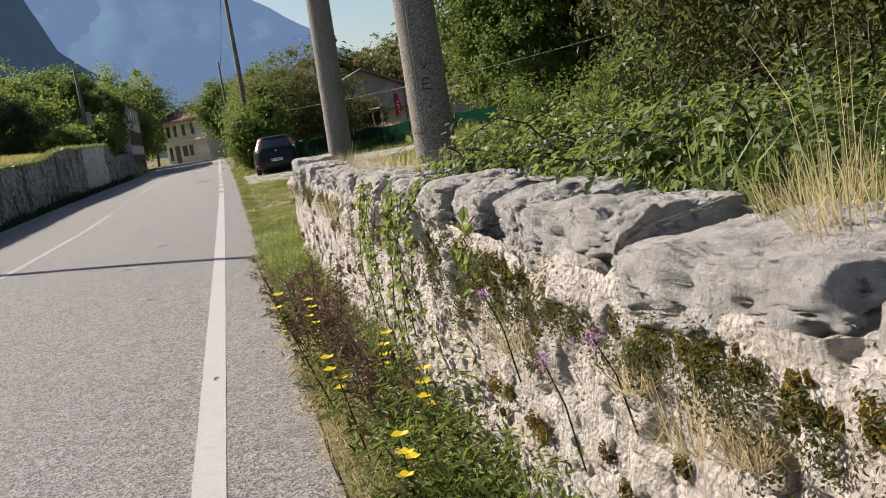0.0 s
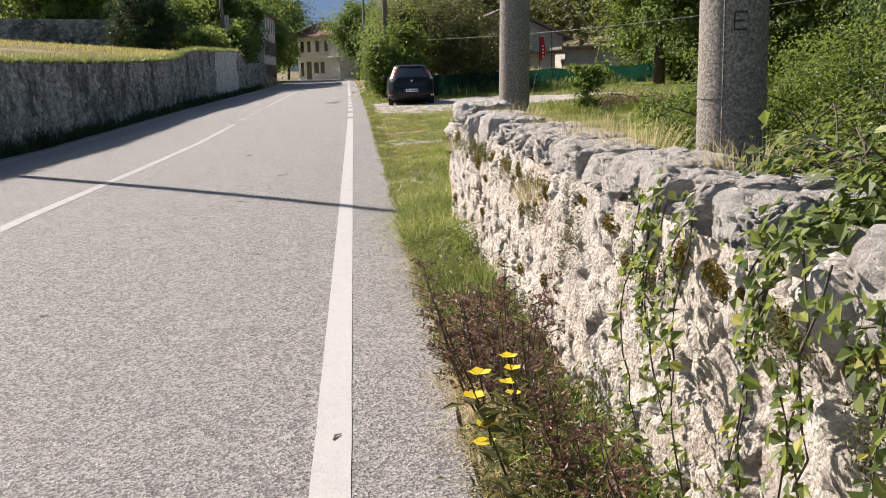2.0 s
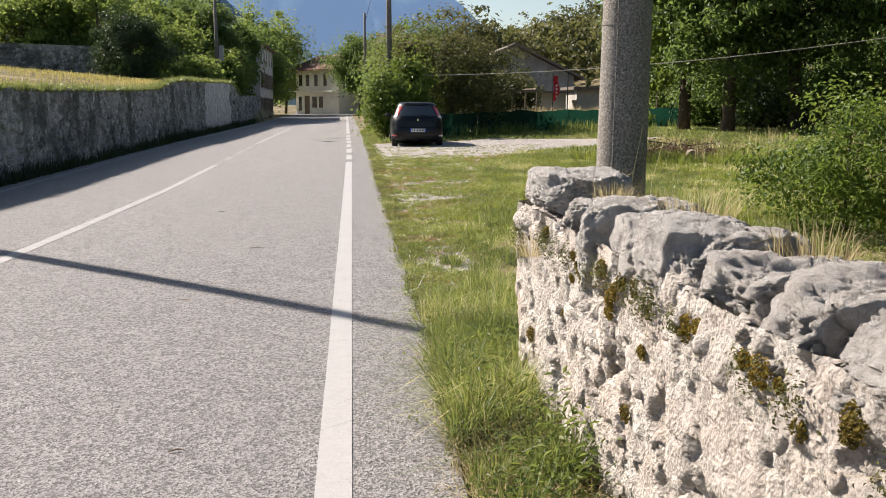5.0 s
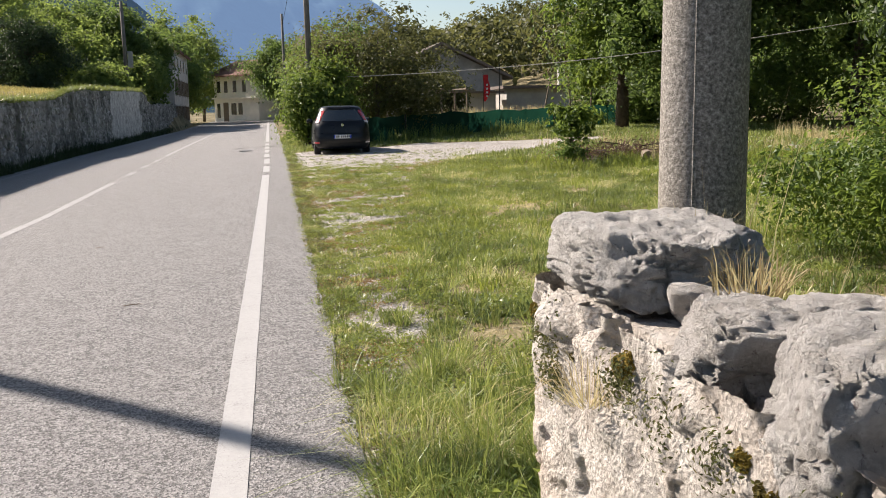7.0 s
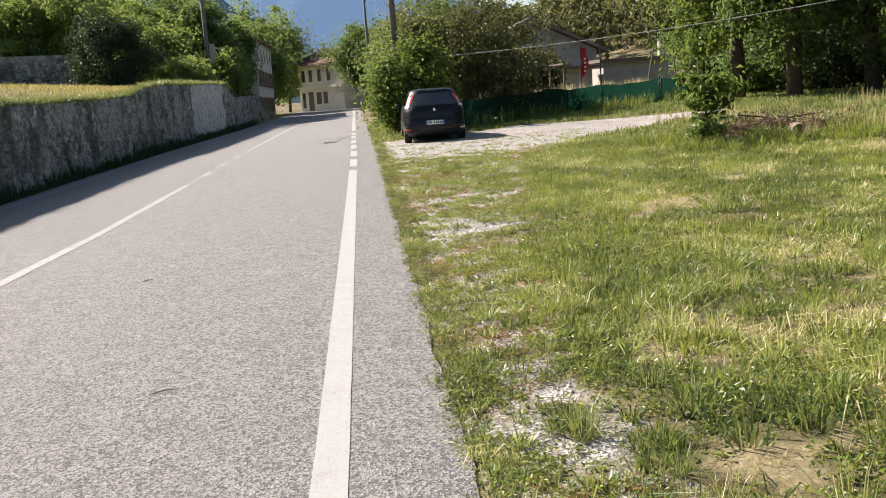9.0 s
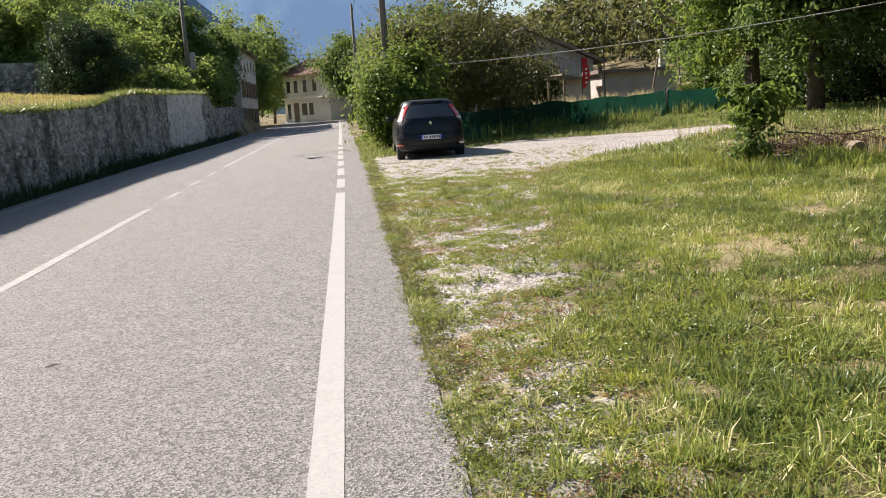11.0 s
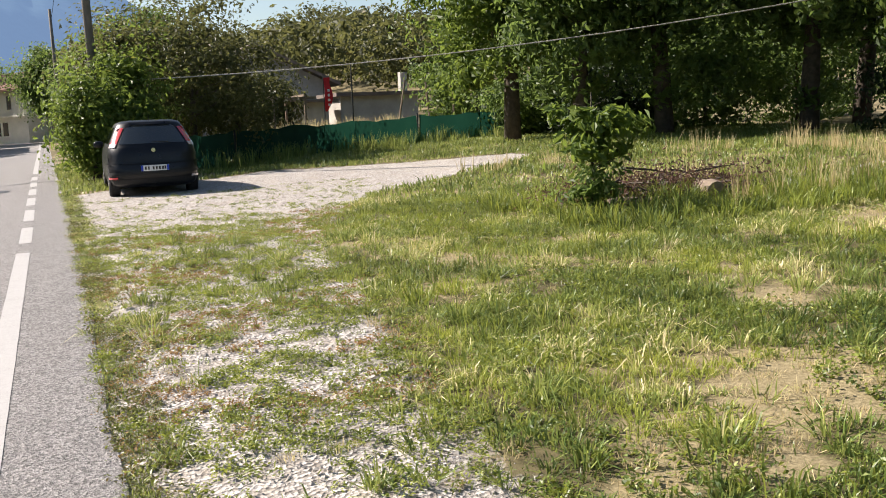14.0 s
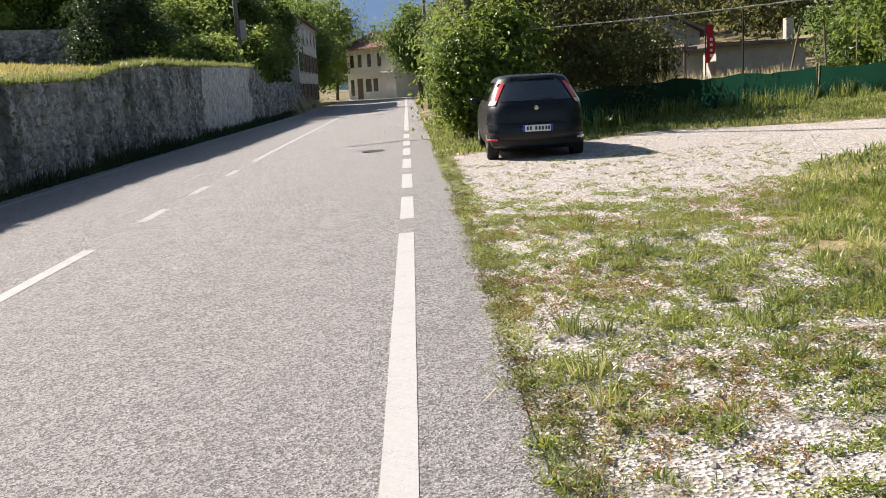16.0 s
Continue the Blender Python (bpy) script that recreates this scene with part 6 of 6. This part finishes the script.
def primrose(x, y, h, lean, seed):
    """An upright leafy stem with yellow flowers near its top."""
    q = random.Random(seed)
    t = thing("yellow_wildflower", "leafy wild flower with yellow blossoms on the verge", "flower", (x, y, gz(x, y)), "yellow wildflowers on the verge")
    top = Vector((lean[0] * h, lean[1] * h, h))
    bm = tube(bmesh.new(), [top * f for f in (0, 0.3, 0.6, 1)], [0.006, 0.005, 0.004, 0.002], 5)
    part("stem", bm, LEAF_OLIVE, t)
    P = np.array([top * q.uniform(0.05, 0.9) + Vector((q.gauss(0, 0.05), q.gauss(0, 0.05), q.gauss(0, 0.02))) for _ in range(90)])
    tagged(leaf_cloud("foliage", P, np.tile((0, 0, 1.0), (len(P), 1)), 0.07, LEAF_OLIVE, t, None, 0.25), kind="stuff")
    for j in range(4):
        c = top * (1 - 0.10 * j) + Vector((q.gauss(0, 0.02), q.gauss(0, 0.02), 0))
        bm = bmesh.new()
        a0 = q.uniform(0, 6)
        for m_ in range(4):
            a = a0 + m_ * math.tau / 4
            d, s = Vector((math.cos(a), math.sin(a), 0.35)), Vector((-math.sin(a), math.cos(a), 0))
            vs = [bm.verts.new(c + v) for v in (Vector((0, 0, 0)), d * 0.022 + s * 0.02, d * 0.036, d * 0.022 - s * 0.02)]
            bm.faces.new(vs)
        part("blossom", bm, YELLOW, t, "small yellow blossom")


for k, (x, y, h, l) in enumerate(((0.50, 6.0, 0.52, (-0.15, 0.0)), (0.42, 5.1, 0.7, (-0.35, 0.2)), (0.46, 4.4, 0.5, (-0.2, 0.0)), (0.62, 4.6, 0.5, (0.0, 0.0)), (0.70, 3.7, 0.5, (-0.1, 0.1)), (0.5, 3.3, 0.42, (-0.1, 0.0)))):
    primrose(x, y, h, l, 800 + k)

for x, y, z0, h in ((0.78, 2.45, 0.55, 0.28), (0.76, 2.9, 0.7, 0.25), (0.80, 2.1, 0.75, 0.2)):
    t = thing("pink_wildflower", "pink wild flower on a thin stem at the wall", "flower", (x, y, z0), "pink wildflowers at the wall")
    part("stem", tube(bmesh.new(), [(0.05, 0, -0.05), (0.02, 0.01, h * 0.5), (-0.03, 0, h)], [0.003, 0.0025, 0.002], 5), LEAF_OLIVE, t)
    P = rng.normal(0, 0.011, (26, 3)) + np.array((-0.03, 0, h))
    tagged(leaf_cloud("blossom", P, P - np.array((-0.03, 0, h)), 0.013, PINK, t, None, 0.4), "pink ragged blossom")

# low green weeds on the verge
P, N, tone = [], [], []
for k in range(70):
    x, y = rr.uniform(0.45, 0.84), rr.uniform(2.0, 12.6) if k < 40 else rr.uniform(1.6, 5.4)
    h = rr.uniform(0.08, 0.30) * (1.5 if y < 5.5 else 1)
    p = rng.normal(0, 1, (150, 3)) * np.array((0.09, 0.11, h * 0.4)) + np.array((x, y, gz(x, y) + h * 0.5))
    P.append(p), N.append(np.tile((-0.2, -0.2, 1.0), (150, 1))), tone.append(np.clip(rr.random() * 0.6 + rng.random(150) * 0.4, 0, 1))
P = np.concatenate(P)
P[:, 2] = np.maximum(P[:, 2], 0.01)
tagged(leaf_cloud("verge_weed", P, np.concatenate(N), 0.045, LEAF_BRAMBLE, None, np.concatenate(tone), 0.35), "low leafy weeds on the verge", "weed", kind="stuff")

# ---------------------------------------------------------------- brush pile, logs and rubble in the field
pile = thing("brush_pile", "dark pile of dead branches in the grass", "brush pile", (8.2, 30.7, gz(8.2, 30.7)))
q = random.Random(12)
for k in range(60):
    a, L = q.uniform(0, math.pi), q.uniform(0.3, 0.9)
    c = Vector((q.gauss(0, 0.55), q.gauss(0, 0.28), abs(q.gauss(0.10, 0.12))))
    d = Vector((math.cos(a), math.sin(a) * 0.6, q.uniform(-0.2, 0.25))) * L / 2
    part("branch", tube(bmesh.new(), [c - d, c + Vector((0.02, 0, 0.01)), c + d], [0.016, 0.014, 0.006], 6), BARK, pile)
P = rng.normal(0, 1, (5200, 3)) * np.array((0.8, 0.3, 0.16)) + np.array((0.1, 0, 0.12))
P[:, 2] = np.abs(P[:, 2])
tagged(leaf_cloud("withered_leaf", P, rng.normal(0, 1, (5200, 3)), 0.07, DEADWEED, pile, np.clip(rng.random(5200) - 0.35, 0, 1), 0.35), kind="stuff")
for x, y, a, L, r in ((8.9, 30.4, 10, 1.1, 0.08), (7.4, 30.2, -20, 0.7, 0.06), (9.3, 30.9, 30, 0.8, 0.07), (8.5, 30.15, 75, 0.5, 0.14)):
    o = part("log", tube(bmesh.new(), [(-L / 2, 0, 0), (-L / 4, 0.02, 0.02), (L / 4, 0, 0), (L / 2, 0.02, 0.01)], [r, r * 1.05, r * 0.95, r], 12), DRYWOOD)
    o.matrix_basis = pose(x, y, gz(x, y) + r * 0.8, 0, 0, a)
    tagged(o, "weathered log lying in the weeds", "log", "logs by the brush pile")
for k, (x, y, sx, sy, h) in enumerate(((10.3, 31.0, 0.55, 0.3, 0.12), (11.3, 31.6, 0.4, 0.3, 0.12), (12.4, 31.0, 0.55, 0.3, 0.13), (9.9, 30.2, 0.2, 0.16, 0.10), (13.6, 30.6, 0.5, 0.3, 0.14))):
    o = part("rubble_slab", lump(40 + k, (sx, sy, h), 4, 0.10, 9), SLAB)
    o.matrix_basis = pose(x, y, gz(x, y) + h * 0.1, 4, -3, 12 * k)
    tagged(o, "pale broken stone slab half hidden in grass", "stone slab", "stone slabs in the field")

# small litter on the asphalt
for k, (x, y, a, L) in enumerate(((-1.05, 17.6, 20, 0.16), (-0.22, 6.6, 60, 0.07), (-1.4, 14.6, -30, 0.10), (-0.9, 11.0, 15, 0.08), (-1.9, 21.5, 40, 0.12), (-2.1, 9.0, -10, 0.07))):
    o = part("fallen_twig", tube(bmesh.new(), [(-L / 2, 0, 0), (0, 0.012, 0.004), (L / 2, 0, 0)], [0.004, 0.005, 0.002], 5), DRYWOOD)
    o.matrix_basis = pose(x, y, float(road_top(x - line_x(y), y)) + 0.004, 0, 0, a)
    tagged(o, "dry fallen twig lying on the asphalt", "twig", "fallen twigs on the road")
